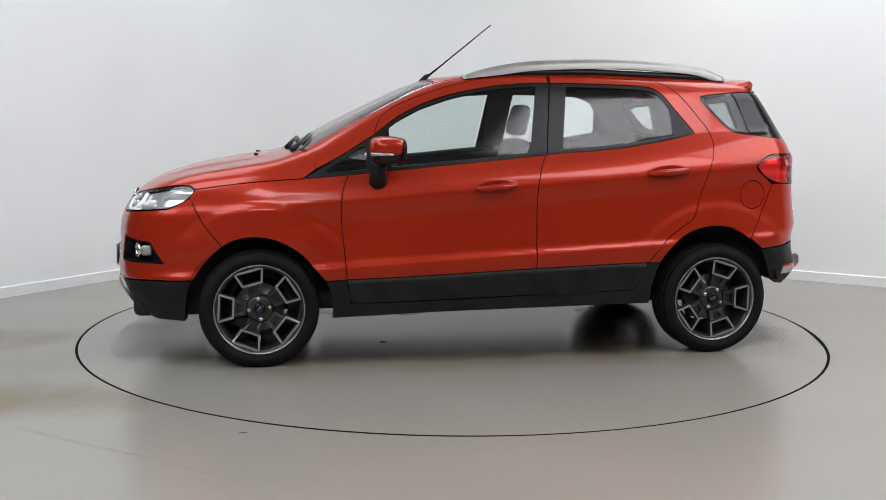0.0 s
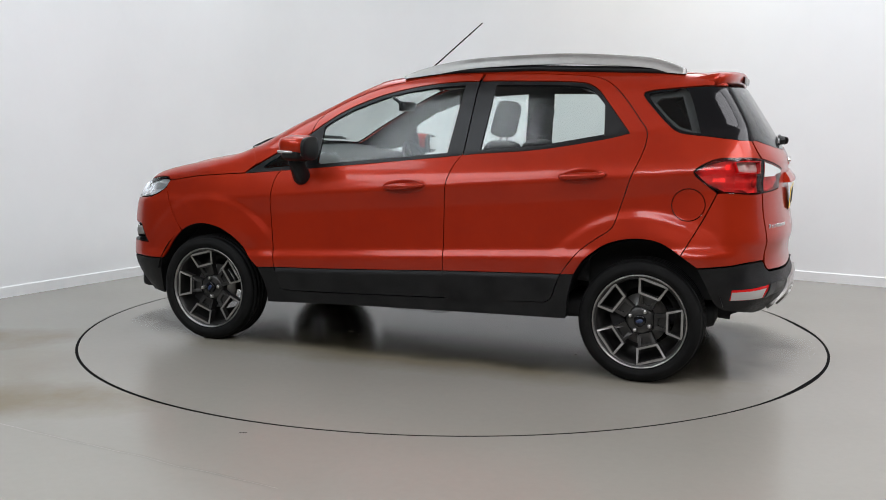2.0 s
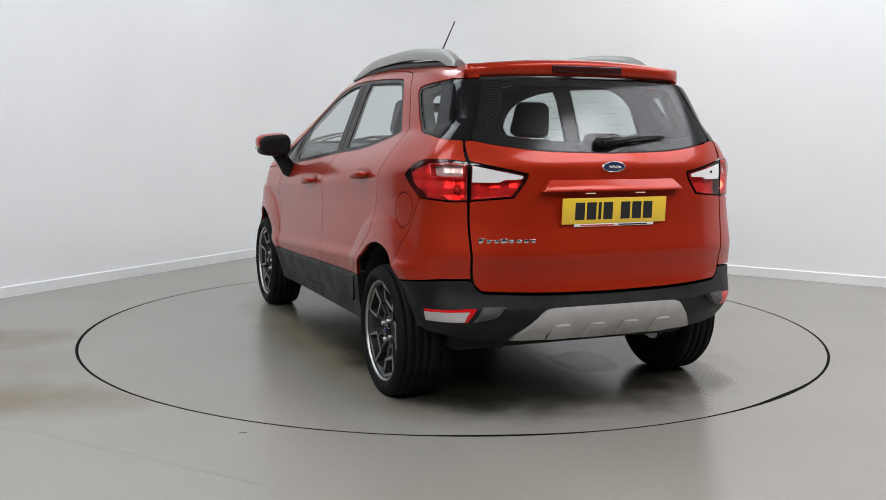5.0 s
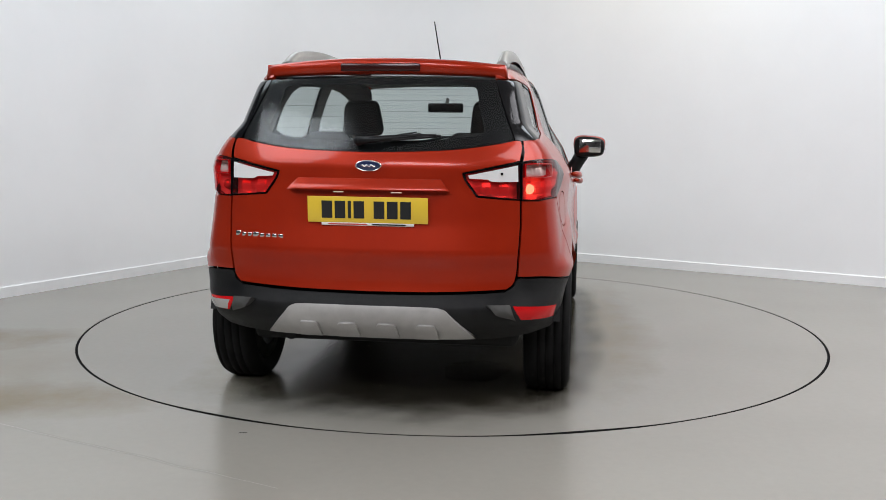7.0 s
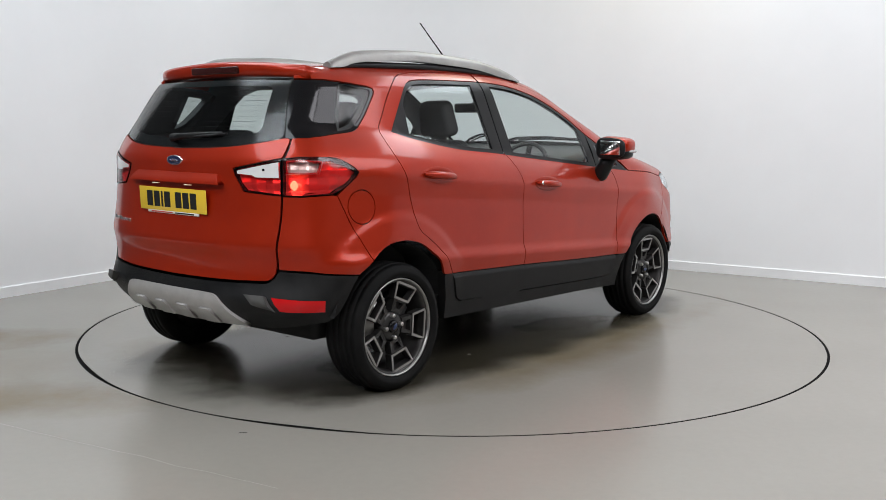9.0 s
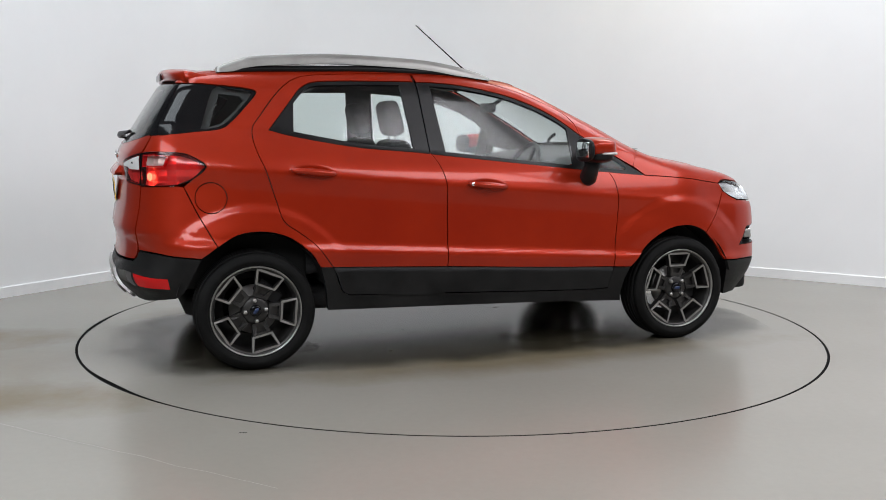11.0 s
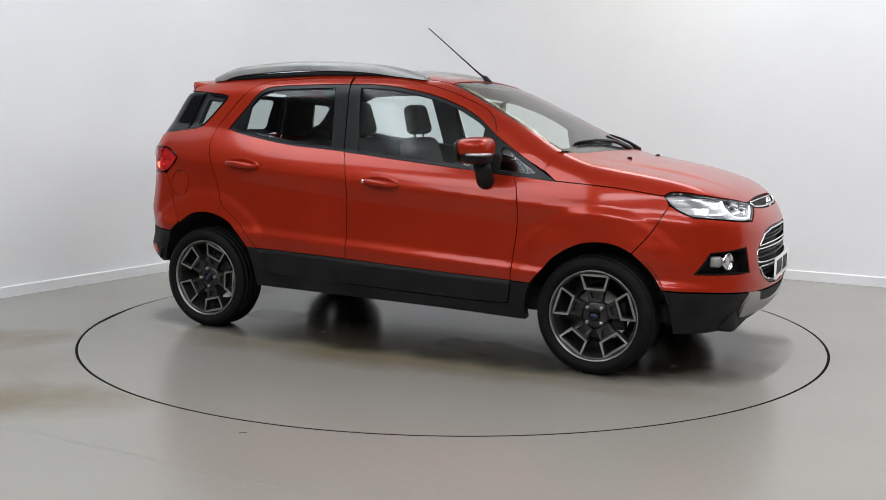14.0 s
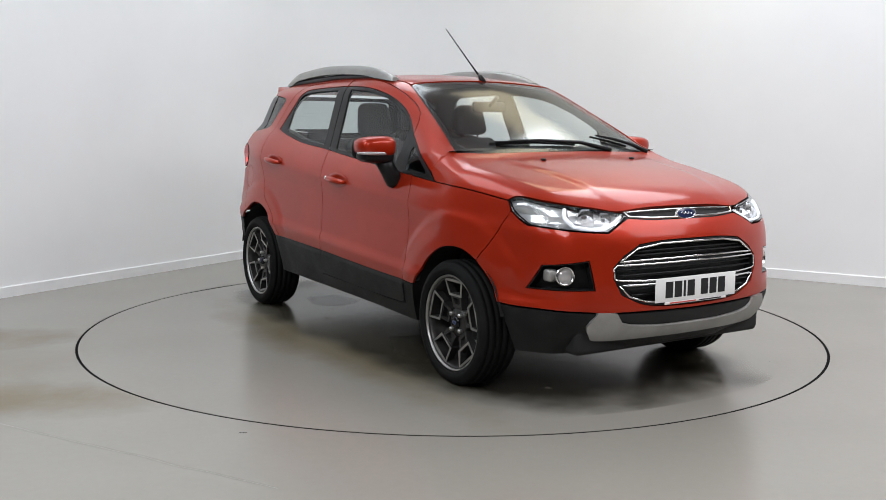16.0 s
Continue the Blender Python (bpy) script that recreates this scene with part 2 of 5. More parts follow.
def box_bm(x0, x1, y0, y1, z0, z1, bevel=0.0, seg=2, turn=None):
    bm = bmesh.new()
    bmesh.ops.create_cube(bm, size=1.0)
    bmesh.ops.transform(bm, matrix=Matrix.Translation(((x0 + x1) / 2, (y0 + y1) / 2, (z0 + z1) / 2)) @ Matrix.Diagonal((x1 - x0, y1 - y0, z1 - z0, 1)), verts=bm.verts)
    if bevel:
        bmesh.ops.bevel(bm, geom=bm.edges[:], offset=bevel, segments=seg, profile=0.5, affect="EDGES")
        for f in bm.faces:
            f.smooth = True
    if turn:
        bmesh.ops.transform(bm, matrix=turn, verts=bm.verts)
    return bm


def lathe_bm(profile, seg, m=None, closed=False):
    """Turns (radius, height) pairs about z."""
    bm = bmesh.new()
    rings = []
    for r, h in profile:
        rings.append([bm.verts.new((r * math.cos(2 * math.pi * i / seg), r * math.sin(2 * math.pi * i / seg), h)) for i in range(seg)])
    pairs = list(zip(rings, rings[1:])) + ([(rings[-1], rings[0])] if closed else [])
    for a, b in pairs:
        for i in range(seg):
            f = bm.faces.new((a[i], a[(i + 1) % seg], b[(i + 1) % seg], b[i]))
            f.smooth = True
    bmesh.ops.remove_doubles(bm, verts=bm.verts, dist=1e-5)
    bmesh.ops.recalc_face_normals(bm, faces=bm.faces)
    if m:
        bmesh.ops.transform(bm, matrix=m, verts=bm.verts)
    return bm


def tube_bm(points, radius, seg=8, flat=1.0):
    """A rod along a line of points; radius may be a list."""
    bm = bmesh.new()
    pts = [Vector(p) for p in points]
    rad = radius if isinstance(radius, (list, tuple)) else [radius] * len(pts)
    rings = []
    for i, p in enumerate(pts):
        d = (pts[min(i + 1, len(pts) - 1)] - pts[max(i - 1, 0)]).normalized()
        up = Vector((0, 0, 1)) if abs(d.z) < 0.95 else Vector((1, 0, 0))
        a = d.cross(up).normalized()
        b = a.cross(d)
        rings.append([bm.verts.new(p + rad[i] * (a * math.cos(2 * math.pi * k / seg) + flat * b * math.sin(2 * math.pi * k / seg))) for k in range(seg)])
    for r0, r1 in zip(rings, rings[1:]):
        for k in range(seg):
            f = bm.faces.new((r0[k], r0[(k + 1) % seg], r1[(k + 1) % seg], r1[k]))
            f.smooth = True
    bm.faces.new(rings[0][::-1]), bm.faces.new(rings[-1])
    bmesh.ops.recalc_face_normals(bm, faces=bm.faces)
    return bm


def plate_bm(outline, thick, m=None, bevel=0.0):
    """A flat outline in x, y given a thickness along z."""
    bm = bmesh.new()
    vs = [bm.verts.new((x, y, 0)) for x, y in outline]
    f = bm.faces.new(vs)
    got = bmesh.ops.extrude_face_region(bm, geom=[f])
    bmesh.ops.translate(bm, verts=[v for v in got["geom"] if isinstance(v, bmesh.types.BMVert)], vec=(0, 0, thick))
    bmesh.ops.recalc_face_normals(bm, faces=bm.faces)
    if bevel:
        bmesh.ops.bevel(bm, geom=bm.edges[:], offset=bevel, segments=2, profile=0.5, affect="EDGES")
    if m:
        bmesh.ops.transform(bm, matrix=m, verts=bm.verts)
    return bm


# ---------------------------------------------------------------- the room
def arc_corner(corner, d0, d1, radius, steps=14):
    """Points of a rounded corner between two straight walls; d0 and d1 point away from the corner."""
    a, b = corner + d0 * radius, corner + d1 * radius
    centre = corner + (d0 + d1) * radius
    out = []
    for i in range(steps + 1):
        w = i / steps * math.pi / 2
        out.append(centre - d1 * radius * math.cos(w) - d0 * radius * math.sin(w))
    return out


def build_room():
    corner, along_left, along_right = CORNER, ALONG_L, ALONG_R
    size_l, size_r = 13.0, 11.0
    corners = [corner, corner + along_right * size_r, corner + along_right * size_r + along_left * size_l, corner + along_left * size_l]
    loops = []
    for i in range(4):
        c = corners[i]
        d_prev = (corners[i - 1] - c).normalized()
        d_next = (corners[(i + 1) % 4] - c).normalized()
        loops.append(arc_corner(c, d_prev, d_next, 1.3 if i == 0 else 0.05))
    outline = [p for l in loops for p in l]
    middle = sum(outline, Vector()) / len(outline)
    outline.append(corner + along_left * 4.6)     # out of view from here on, made charcoal to keep reflections dim

    def band(name, inset, outset, z0, z1, mat, label, bevel=0.0, back=None):
        """A closed band that follows the walls."""
        n = len(outline)
        normals = []
        for i in range(n):
            t = (outline[(i + 1) % n] - outline[i - 1]).normalized()
            nrm = Vector((-t.y, t.x, 0))
            normals.append(nrm if nrm.dot(middle - outline[i]) > 0 else -nrm)
        rows = [(outset, z0), (inset, z0), (inset, z1 - bevel), (inset - bevel, z1), (outset, z1)]
        verts = [outline[i] + normals[i] * o + Vector((0, 0, z)) for o, z in rows for i in range(n)]
        faces = []
        for k in range(len(rows)):
            k2 = (k + 1) % len(rows)
            for i in range(n):
                j = (i + 1) % n
                faces.append((k * n + i, k * n + j, k2 * n + j, k2 * n + i))
        me = mesh_of(name, verts, faces, mat, False)
        bm = bmesh.new()
        bm.from_mesh(me)
        bmesh.ops.recalc_face_normals(bm, faces=bm.faces)
        for f in bm.faces:
            f.smooth = True
        for e in bm.edges:
            e.smooth = len(e.link_faces) == 2 and e.calc_face_angle(0.0) < radians(20)
        if back:
            me.materials.append(back)
            for f in bm.faces:
                if f.calc_center_median().y < -2.5:
                    f.material_index = 1
        bm.to_mesh(me)
        bm.free()
        return tagged(new(name, me), label, kind="structure")

    band("wall_north", 0.0, -0.2, -0.05, CEILING + 0.1, WALL, "smooth white studio wall with a rounded corner", 0.0, UNSEEN_WALL)
    band("baseboard", 0.016, 0.0005, 0.0, 0.080, SKIRTING, "white painted skirting board along the studio wall", 0.006)

    # fixed floor round the turntable
    ring_c, ring_r = Vector((0.005, 0.043, 0)), 2.245
    seg = 192
    inner = [ring_c + Vector((math.cos(a), math.sin(a), 0)) * (ring_r + 0.009) for a in [2 * math.pi * i / seg for i in range(seg)]]
    outer = [ring_c + Vector((math.cos(a), math.sin(a), 0)) * 14.0 for a in [2 * math.pi * i / seg for i in range(seg)]]
    deep = [p - Vector((0, 0, 0.005)) for p in inner]
    verts = outer + inner + deep
    faces = []
    for i in range(seg):
        j = (i + 1) % seg
        faces.append((i, j, seg + j, seg + i))
        faces.append((seg + i, seg + j, 2 * seg + j, 2 * seg + i))
    me = mesh_of("floor", verts, faces, FLOOR, False)
    tagged(new("floor", me), "glossy grey resin studio floor with brownish wear", kind="structure")
    pit = lathe_bm([(ring_r - 0.026, -0.0012), (ring_r + 0.0088, -0.0012)], 96, Matrix.Translation(ring_c))
    ob = part("floor_joint", pit, JOINT, None)
    tagged(ob, "black gap round the turntable", kind="structure")

    # turntable disc, its turning axis is the origin
    disc = lathe_bm([(0.0, 0.0), (ring_r - 0.07, 0.0), (ring_r - 0.0065, 0.0), (ring_r - 0.006, -0.0004), (ring_r - 0.006, -0.005)], seg)
    # the edge is ground back a little in two places
    for v in disc.verts:
        if v.co.xy.length > ring_r - 0.02:
            a = math.degrees(math.atan2(v.co.y, v.co.x))
            back = sum(depth * math.exp(-(((a - at + 180) % 360 - 180) / wide) ** 2) for at, depth, wide in ((-158, 0.017, 7.0), (162, 0.013, 8.0), (70, 0.006, 20.0)))
            v.co.xy *= 1 - back / ring_r
    for f in disc.faces:
        f.smooth = False
    table = new("turntable")
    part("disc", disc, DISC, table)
    tagged(table, "round grey resin turntable set flush in the floor", "turntable")
    table.location = (0, 0, 0)

    # hairline crack and a short scratch in the fixed floor
    for p, q, w, nm in (((-2.9, -1.57), (-0.60, -2.80), 0.0011, "floor_crack"), ((-0.868, -2.192), (-0.835, -2.190), 0.0035, "floor_scratch")):
        a0, a1 = Vector((*p, 0.0006)), Vector((*q, 0.0006))
        n = 40 if nm == "floor_crack" else 3
        side = (a1 - a0).normalized().cross(Vector((0, 0, 1)))
        mids = [a0.lerp(a1, k / n) + side * 0.02 * noise.noise((k * 0.35, 0, 0)) * (nm == "floor_crack") for k in range(n + 1)]
        vs = [m + side * w * s for m in mids for s in (-1, 1)]
        me = mesh_of(nm, vs, [(2 * k, 2 * k + 1, 2 * k + 3, 2 * k + 2) for k in range(n)], CRACK if nm == "floor_crack" else JOINT, False)
        tagged(new(nm, me), "thin hairline mark in the grey resin floor", kind="structure")

    # ceiling with lamp frames, out of view
    c = box_bm(-13, 13, -13, 13, CEILING, CEILING + 0.1)
    tagged(part("ceiling", c, CEILING_PAINT, None), "plain white studio ceiling", kind="structure")
    return table


TABLE = build_room()

# ---------------------------------------------------------------- the shape of the car's skin
# x forward, y to the car's own left, z up; origin on the ground in the middle of the wheelbase
SIDE_BELT = [(-2.1, 1.30), (-1.16, 1.232), (-0.70, 1.143), (-0.23, 1.104), (0.23, 1.056), (0.70, 1.011), (1.03, 0.983), (2.2, 0.90)]
ROOF_LINE = [(-2.2, 1.47), (-1.7, 1.537), (-1.3, 1.567), (-0.6, 1.592), (-0.1, 1.580), (0.286, 1.536), (0.45, 1.478), (0.62, 1.394), (0.80, 1.306), (1.00, 1.195), (1.09, 1.135),
             (1.13, 1.117), (1.30, 1.087), (1.60, 1.030), (1.80, 0.975), (1.90, 0.930), (2.00, 0.868), (2.1, 0.79), (2.3, 0.6)]
NOSE_LINE = [(0.1, 1.84), (0.22, 1.90), (0.30, 1.97), (0.38, 2.03), (0.46, 2.050), (0.60, 2.043), (0.75, 2.028), (0.86, 2.003), (0.95, 1.95), (1.05, 1.84), (1.7, 1.2)]
TAIL_LINE = [(0.1, -1.62), (0.25, -1.72), (0.34, -1.845), (0.42, -1.925), (0.48, -1.945), (0.55, -1.921), (0.60, -1.914), (0.66, -1.916), (0.715, -1.932), (0.77, -1.922), (0.85, -1.908), (1.0, -1.893), (1.10, -1.893), (1.15, -1.868), (1.30, -1.775), (1.47, -1.665), (1.7, -1.50)]


def smooth_table(table, width):
    xs, ys = np.array(table).T

    def f(v):
        return sum(np.interp(v + width * d, xs, ys) for d in (-1, -0.6, -0.2, 0.2, 0.6, 1)) / 6
    return f


BELT, ROOF, NOSE, TAIL = smooth_table(SIDE_BELT, 0.15), smooth_table(ROOF_LINE, 0.07), smooth_table(NOSE_LINE, 0.04), smooth_table(TAIL_LINE, 0.02)


def ease(v, a, b):
    t = np.clip((v - a) / (b - a), 0, 1)
    return t * t * (3 - 2 * t)


def half_width(x, z):
    """Half the car's width: sill, lower crease, hollow door, shoulder crease, belt, tumblehome."""
    low = 0.555 - 0.055 * x
    shoulder = 0.930 - 0.079 * x
    belt = BELT(x)
    y_belt = 0.705 + (1.231 - belt) * 0.36
    out = 0
    for d in (-0.012, -0.004, 0.004, 0.012):
        v = z + d
        knots = [(0.10 + 0 * x, 0.78), (0.27 + 0 * x, 0.808), (low - 0.10, 0.836), (low - 0.02, 0.853), (low + 0.005, 0.857), (low + 0.045, 0.838), (low + 0.12, 0.834), (shoulder - 0.10, 0.829), (shoulder - 0.03, 0.836),
                 (shoulder, 0.839), (shoulder + 0.035, 0.829)]
        y = np.full_like(v, 0.77)
        prev_z, prev_y = knots[0]
        for kz, ky in knots[1:]:
            t = np.clip((v - prev_z) / (kz - prev_z), 0, 1)
            y = np.where(v >= prev_z, prev_y + (ky - prev_y) * t, y)
            prev_z, prev_y = kz, ky
        # rounded shoulder up to the belt
        top = np.maximum(belt, shoulder + 0.07)
        t = np.clip((v - prev_z) / (top - prev_z), 0, 1)
        y = np.where(v >= prev_z, prev_y + (y_belt - prev_y) * (0.55 * t + 0.45 * t * t), y)
        up = np.maximum(v - top, 0)
        y = np.where(v >= top, y_belt - 0.345 * up - 0.9 * np.maximum(v - 1.44, 0) ** 1.5, y)
        out = out + y / 4
    out = out - 0.085 * ease(x, -0.3, 0.75) * np.clip((z - 1.12) / 0.35, 0, 1)
    # flared arches
    for wx in (1.255, -1.258):
        r = np.hypot(x - wx, z - 0.31)
        out = out + (0.010 * (1 - ease(r, 0.41, 0.53)) + 0.010 * (1 - ease(r, 0.505, 0.560)) * ease(z, 0.50, 0.68)) * ease(z, 0.25, 0.5)
    # the body narrows to both ends
    out = out * (1 - 0.155 * ease(x, 1.15, 2.15) - 0.030 * ease(x, 1.20, 1.60) * ease(z, 0.66, 0.90) - 0.075 * ease(-x, 1.25, 2.15) - 0.034 * ease(-x, 1.15, 1.70) * ease(z, 0.66, 1.0) - 0.065 * ease(-x, 1.45, 1.80) * (1 - ease(z, 0.33, 0.52)))
    return out


def crown(x):
    return 0.09 - 0.02 * ease(x, 0.9, 1.15) + 0.045 * ease(x, 0.15, 0.50) * (1 - ease(x, 0.92, 1.15))


def smax(a, b, k):
    h = np.clip(0.5 + 0.5 * (a - b) / k, 0, 1)
    return b + (a - b) * h + k * h * (1 - h)


def skin(p):
    """Below zero inside the car's outer skin."""
    x, y, z = p[:, 0], np.abs(p[:, 1]), p[:, 2]
    side = y - half_width(x, z)
    top = (z - (ROOF(x) - crown(x) * y * y)) * 0.95
    hood_bulge = 0.010 * (1 - ease(y, 0.47 - 0.16 * (x - 1.1), 0.535 - 0.16 * (x - 1.1))) * ease(x, 0.95, 1.6) * (1 - ease(x, 1.45, 2.05))
    top = top - hood_bulge
    front = (x - (NOSE(z) - 0.22 * y * y - 0.42 * y ** 6)) * 0.95
    rear = -(x - (TAIL(z) + 0.08 * y * y + 0.40 * y ** 4)) * 0.9
    f = smax(side, top, 0.085)
    f = smax(f, front, 0.13)
    return smax(f, rear, 0.075)


def shoot(origin, way):
    """First way out of the skin along rays from inside."""
    lo, hi = np.zeros(len(origin)), np.full(len(origin), 2.6)
    for _ in range(34):
        mid = (lo + hi) / 2
        inside = skin(origin + way * mid[:, None]) < 0
        lo, hi = np.where(inside, mid, lo), np.where(inside, hi, mid)
    return origin + way * lo[:, None]


def skin_normal(p):
    e = 0.003
    g = np.stack([skin(p + np.eye(3)[i] * e) - skin(p - np.eye(3)[i] * e) for i in range(3)], 1)
    return g / np.linalg.norm(g, axis=1, keepdims=True)


AXIS_Z, NOSE_X, TAIL_X = 0.70, 0.95, -0.95


def to_skin(points, how):
    """Outline points onto the skin: 'side' (x, z), 'top' (x, y), 'nose' or 'tail' (y, z)."""
    a = np.array(points, float)
    o, w = np.zeros((len(a), 3)), np.zeros((len(a), 3))
    if how == "side":
        o[:, 0], o[:, 2], w[:, 1] = a[:, 0], a[:, 1], 1
    elif how == "top":
        o[:, 0], o[:, 1], o[:, 2], w[:, 2] = a[:, 0], a[:, 1], 0.6, 1
    elif how == "nose":
        o[:, 0], o[:, 1], o[:, 2], w[:, 0] = 0.9, a[:, 0], a[:, 1], 1
    else:
        o[:, 0], o[:, 1], o[:, 2], w[:, 0] = -0.9, a[:, 0], a[:, 1], -1
    return shoot(o, w)


def flatten(p, chart):
    """Skin points to the flat chart in which a panel is cut."""
    if chart == "long":
        return np.stack([p[:, 0], np.arctan2(p[:, 1], p[:, 2] - AXIS_Z) * 0.8], 1)
    if chart == "nose":
        return np.stack([np.arctan2(p[:, 1], p[:, 0] - NOSE_X) * 0.95, p[:, 2]], 1)
    return np.stack([np.arctan2(p[:, 1], TAIL_X - p[:, 0]) * 0.9, p[:, 2]], 1)


def unflatten(q, chart):
    n = len(q)
    o, w = np.zeros((n, 3)), np.zeros((n, 3))
    if chart == "long":
        a = q[:, 1] / 0.8
        o[:, 0], o[:, 2] = q[:, 0], AXIS_Z
        w[:, 1], w[:, 2] = np.sin(a), np.cos(a)
    elif chart == "nose":
        a = q[:, 0] / 0.95
        o[:, 0], o[:, 2] = NOSE_X, q[:, 1]
        w[:, 0], w[:, 1] = np.cos(a), np.sin(a)
    else:
        a = q[:, 0] / 0.9
        o[:, 0], o[:, 2] = TAIL_X, q[:, 1]
        w[:, 0], w[:, 1] = -np.cos(a), np.sin(a)
    return shoot(o, w)


def curve(points, step=0.03):
    """A smooth line through points, evenly stepped."""
    p = np.array(points, float)
    if len(p) == 2:
        n = max(2, int(np.linalg.norm(p[1] - p[0]) / step) + 1)
        return [tuple(p[0] + (p[1] - p[0]) * i / (n - 1)) for i in range(n)]
    ext = np.vstack([2 * p[0] - p[1], p, 2 * p[-1] - p[-2]])
    out = []
    for i in range(1, len(ext) - 2):
        p0, p1, p2, p3 = ext[i - 1:i + 3]
        n = max(2, int(np.linalg.norm(p2 - p1) / step) + 1)
        for k in range(n):
            t = k / n
            out.append(tuple(0.5 * (2 * p1 + (p2 - p0) * t + (2 * p0 - 5 * p1 + 4 * p2 - p3) * t * t + (3 * p1 - p0 - 3 * p2 + p3) * t ** 3)))
    out.append(tuple(p[-1]))
    return out


def loop(*pieces):
    """Joins lines into one closed outline without doubled ends."""
    out = []
    for piece in pieces:
        for q in piece:
            if not out or math.dist(out[-1], q) > 1e-4:
                out.append(tuple(q))
    if math.dist(out[0], out[-1]) < 1e-4:
        out.pop()
    return out


def inset(poly, d):
    p = np.array(poly, float)
    if d == 0:
        return p
    area = 0.5 * np.sum(p[:, 0] * np.roll(p[:, 1], -1) - np.roll(p[:, 0], -1) * p[:, 1])
    a = p - np.roll(p, 1, 0)
    b = np.roll(p, -1, 0) - p
    a = a / np.maximum(np.linalg.norm(a, axis=1, keepdims=True), 1e-9)
    b = b / np.maximum(np.linalg.norm(b, axis=1, keepdims=True), 1e-9)
    na, nb = np.stack([-a[:, 1], a[:, 0]], 1), np.stack([-b[:, 1], b[:, 0]], 1)
    n = na + nb
    n = n / np.maximum(np.sum(n * na, 1), 0.35)[:, None] / 1.0
    n = n / np.maximum(np.linalg.norm(n, axis=1, keepdims=True) / 2.2, 1)
    return p + n * d * (1 if area > 0 else -1)


def inside(q, poly):
    x, y = q[:, 0], q[:, 1]
    hit = np.zeros(len(q), bool)
    n = len(poly)
    for i in range(n):
        x0, y0 = poly[i]
        x1, y1 = poly[(i + 1) % n]
        if y0 == y1:
            continue
        c = (y0 > y) != (y1 > y)
        hit ^= c & (x < (x1 - x0) * (y - y0) / (y1 - y0) + x0)
    return hit


def edge_distance(q, poly):
    best = np.full(len(q), 9.0)
    n = len(poly)
    for i in range(n):
        a, b = poly[i], poly[(i + 1) % n]
        ab = b - a
        t = np.clip(((q - a) @ ab) / max(ab @ ab, 1e-12), 0, 1)
        best = np.minimum(best, np.linalg.norm(q - (a + t[:, None] * ab), axis=1))
    return best


from mathutils.geometry import delaunay_2d_cdt


def panel(name, outline, chart, mat, parent, label="", holes=(), gap=0.0025, sink=0.0, lip=0.014, cell=0.022, mirror=False, bulge=None, flat=False):
    """A curved sheet of the skin cut along an outline of skin points, with turned-in edges. mirror: the same on the car's right."""
    outer = inset(flatten(np.array(outline), chart), gap)
    inner = [inset(flatten(np.array(h), chart), -gap) for h in holes]
    lo, hi = outer.min(0), outer.max(0)
    gx, gy = np.meshgrid(np.arange(lo[0] + cell * 0.5, hi[0], cell), np.arange(lo[1] + cell * 0.5, hi[1], cell))
    grid = np.stack([gx.ravel(), gy.ravel()], 1)
    ok = inside(grid, outer) & (edge_distance(grid, outer) > cell * 0.45)
    for h in inner:
        ok &= ~inside(grid, h) & (edge_distance(grid, h) > cell * 0.45)
    grid = grid[ok]
    loops = [outer] + inner
    pts, edges, start = [], [], 0
    for l in loops:
        n = len(l)
        pts += [Vector(v) for v in l]
        edges += [(start + i, start + (i + 1) % n) for i in range(n)]
        start += n
    pts += [Vector(v) for v in grid]
    v2, e2, f2, _, _, _ = delaunay_2d_cdt(pts, edges, [], 0, 1e-6)
    q = np.array([tuple(v) for v in v2])
    tri = np.array([f for f in f2 if len(f) == 3])
    mid = q[tri].mean(1)
    keep = inside(mid, outer)
    for h in inner:
        keep &= ~inside(mid, h)
    tri = tri[keep]
    p = unflatten(q, chart)
    n = skin_normal(p)
    p = p - n * sink
    if bulge is not None:
        p = p + n * bulge(p)[:, None]
    # outward winding
    nn = np.cross(p[tri[:, 1]] - p[tri[:, 0]], p[tri[:, 2]] - p[tri[:, 0]])
    flip = np.sum(nn * n[tri[:, 0]], 1) < 0
    tri[flip] = tri[flip][:, ::-1]
    shade = n
    if bulge is not None:
        shade = np.zeros_like(p)
        nn = np.cross(p[tri[:, 1]] - p[tri[:, 0]], p[tri[:, 2]] - p[tri[:, 0]])
        for k in range(3):
            np.add.at(shade, tri[:, k], nn)
        shade = shade / np.maximum(np.linalg.norm(shade, axis=1, keepdims=True), 1e-12)
    verts, norms, faces = list(p), list(shade), [tuple(t) for t in tri]
    if lip:
        used = {}
        for t in faces:
            for i in range(3):
                e = (t[i], t[(i + 1) % 3])
                used[e] = used.get(e, 0) + 1
        border = [e for e in used if (e[1], e[0]) not in used]
        made = {}
        for a, b in border:
            edge = p[b] - p[a]
            side = np.cross(edge, n[a])
            side = side / max(np.linalg.norm(side), 1e-9)
            for v in (a, b):
                if v not in made:
                    made[v] = len(verts)
                    verts += [p[v], p[v] - n[v] * lip]
                    norms += [side, side]
            ia, ib = made[a], made[b]
            faces.append((ia, ia + 1, ib + 1, ib))
    verts, norms = np.array(verts), np.array(norms)
    if mirror:
        verts, norms = verts * [1, -1, 1], norms * [1, -1, 1]
        faces = [f[::-1] for f in faces]
    me = mesh_of(name, verts, faces, mat, not flat)
    if not flat:
        me.normals_split_custom_set_from_vertices([tuple(v) for v in norms])
    ob = new(name, me)
    ob.parent = parent
    if label:
        tagged(ob, label)
    return ob

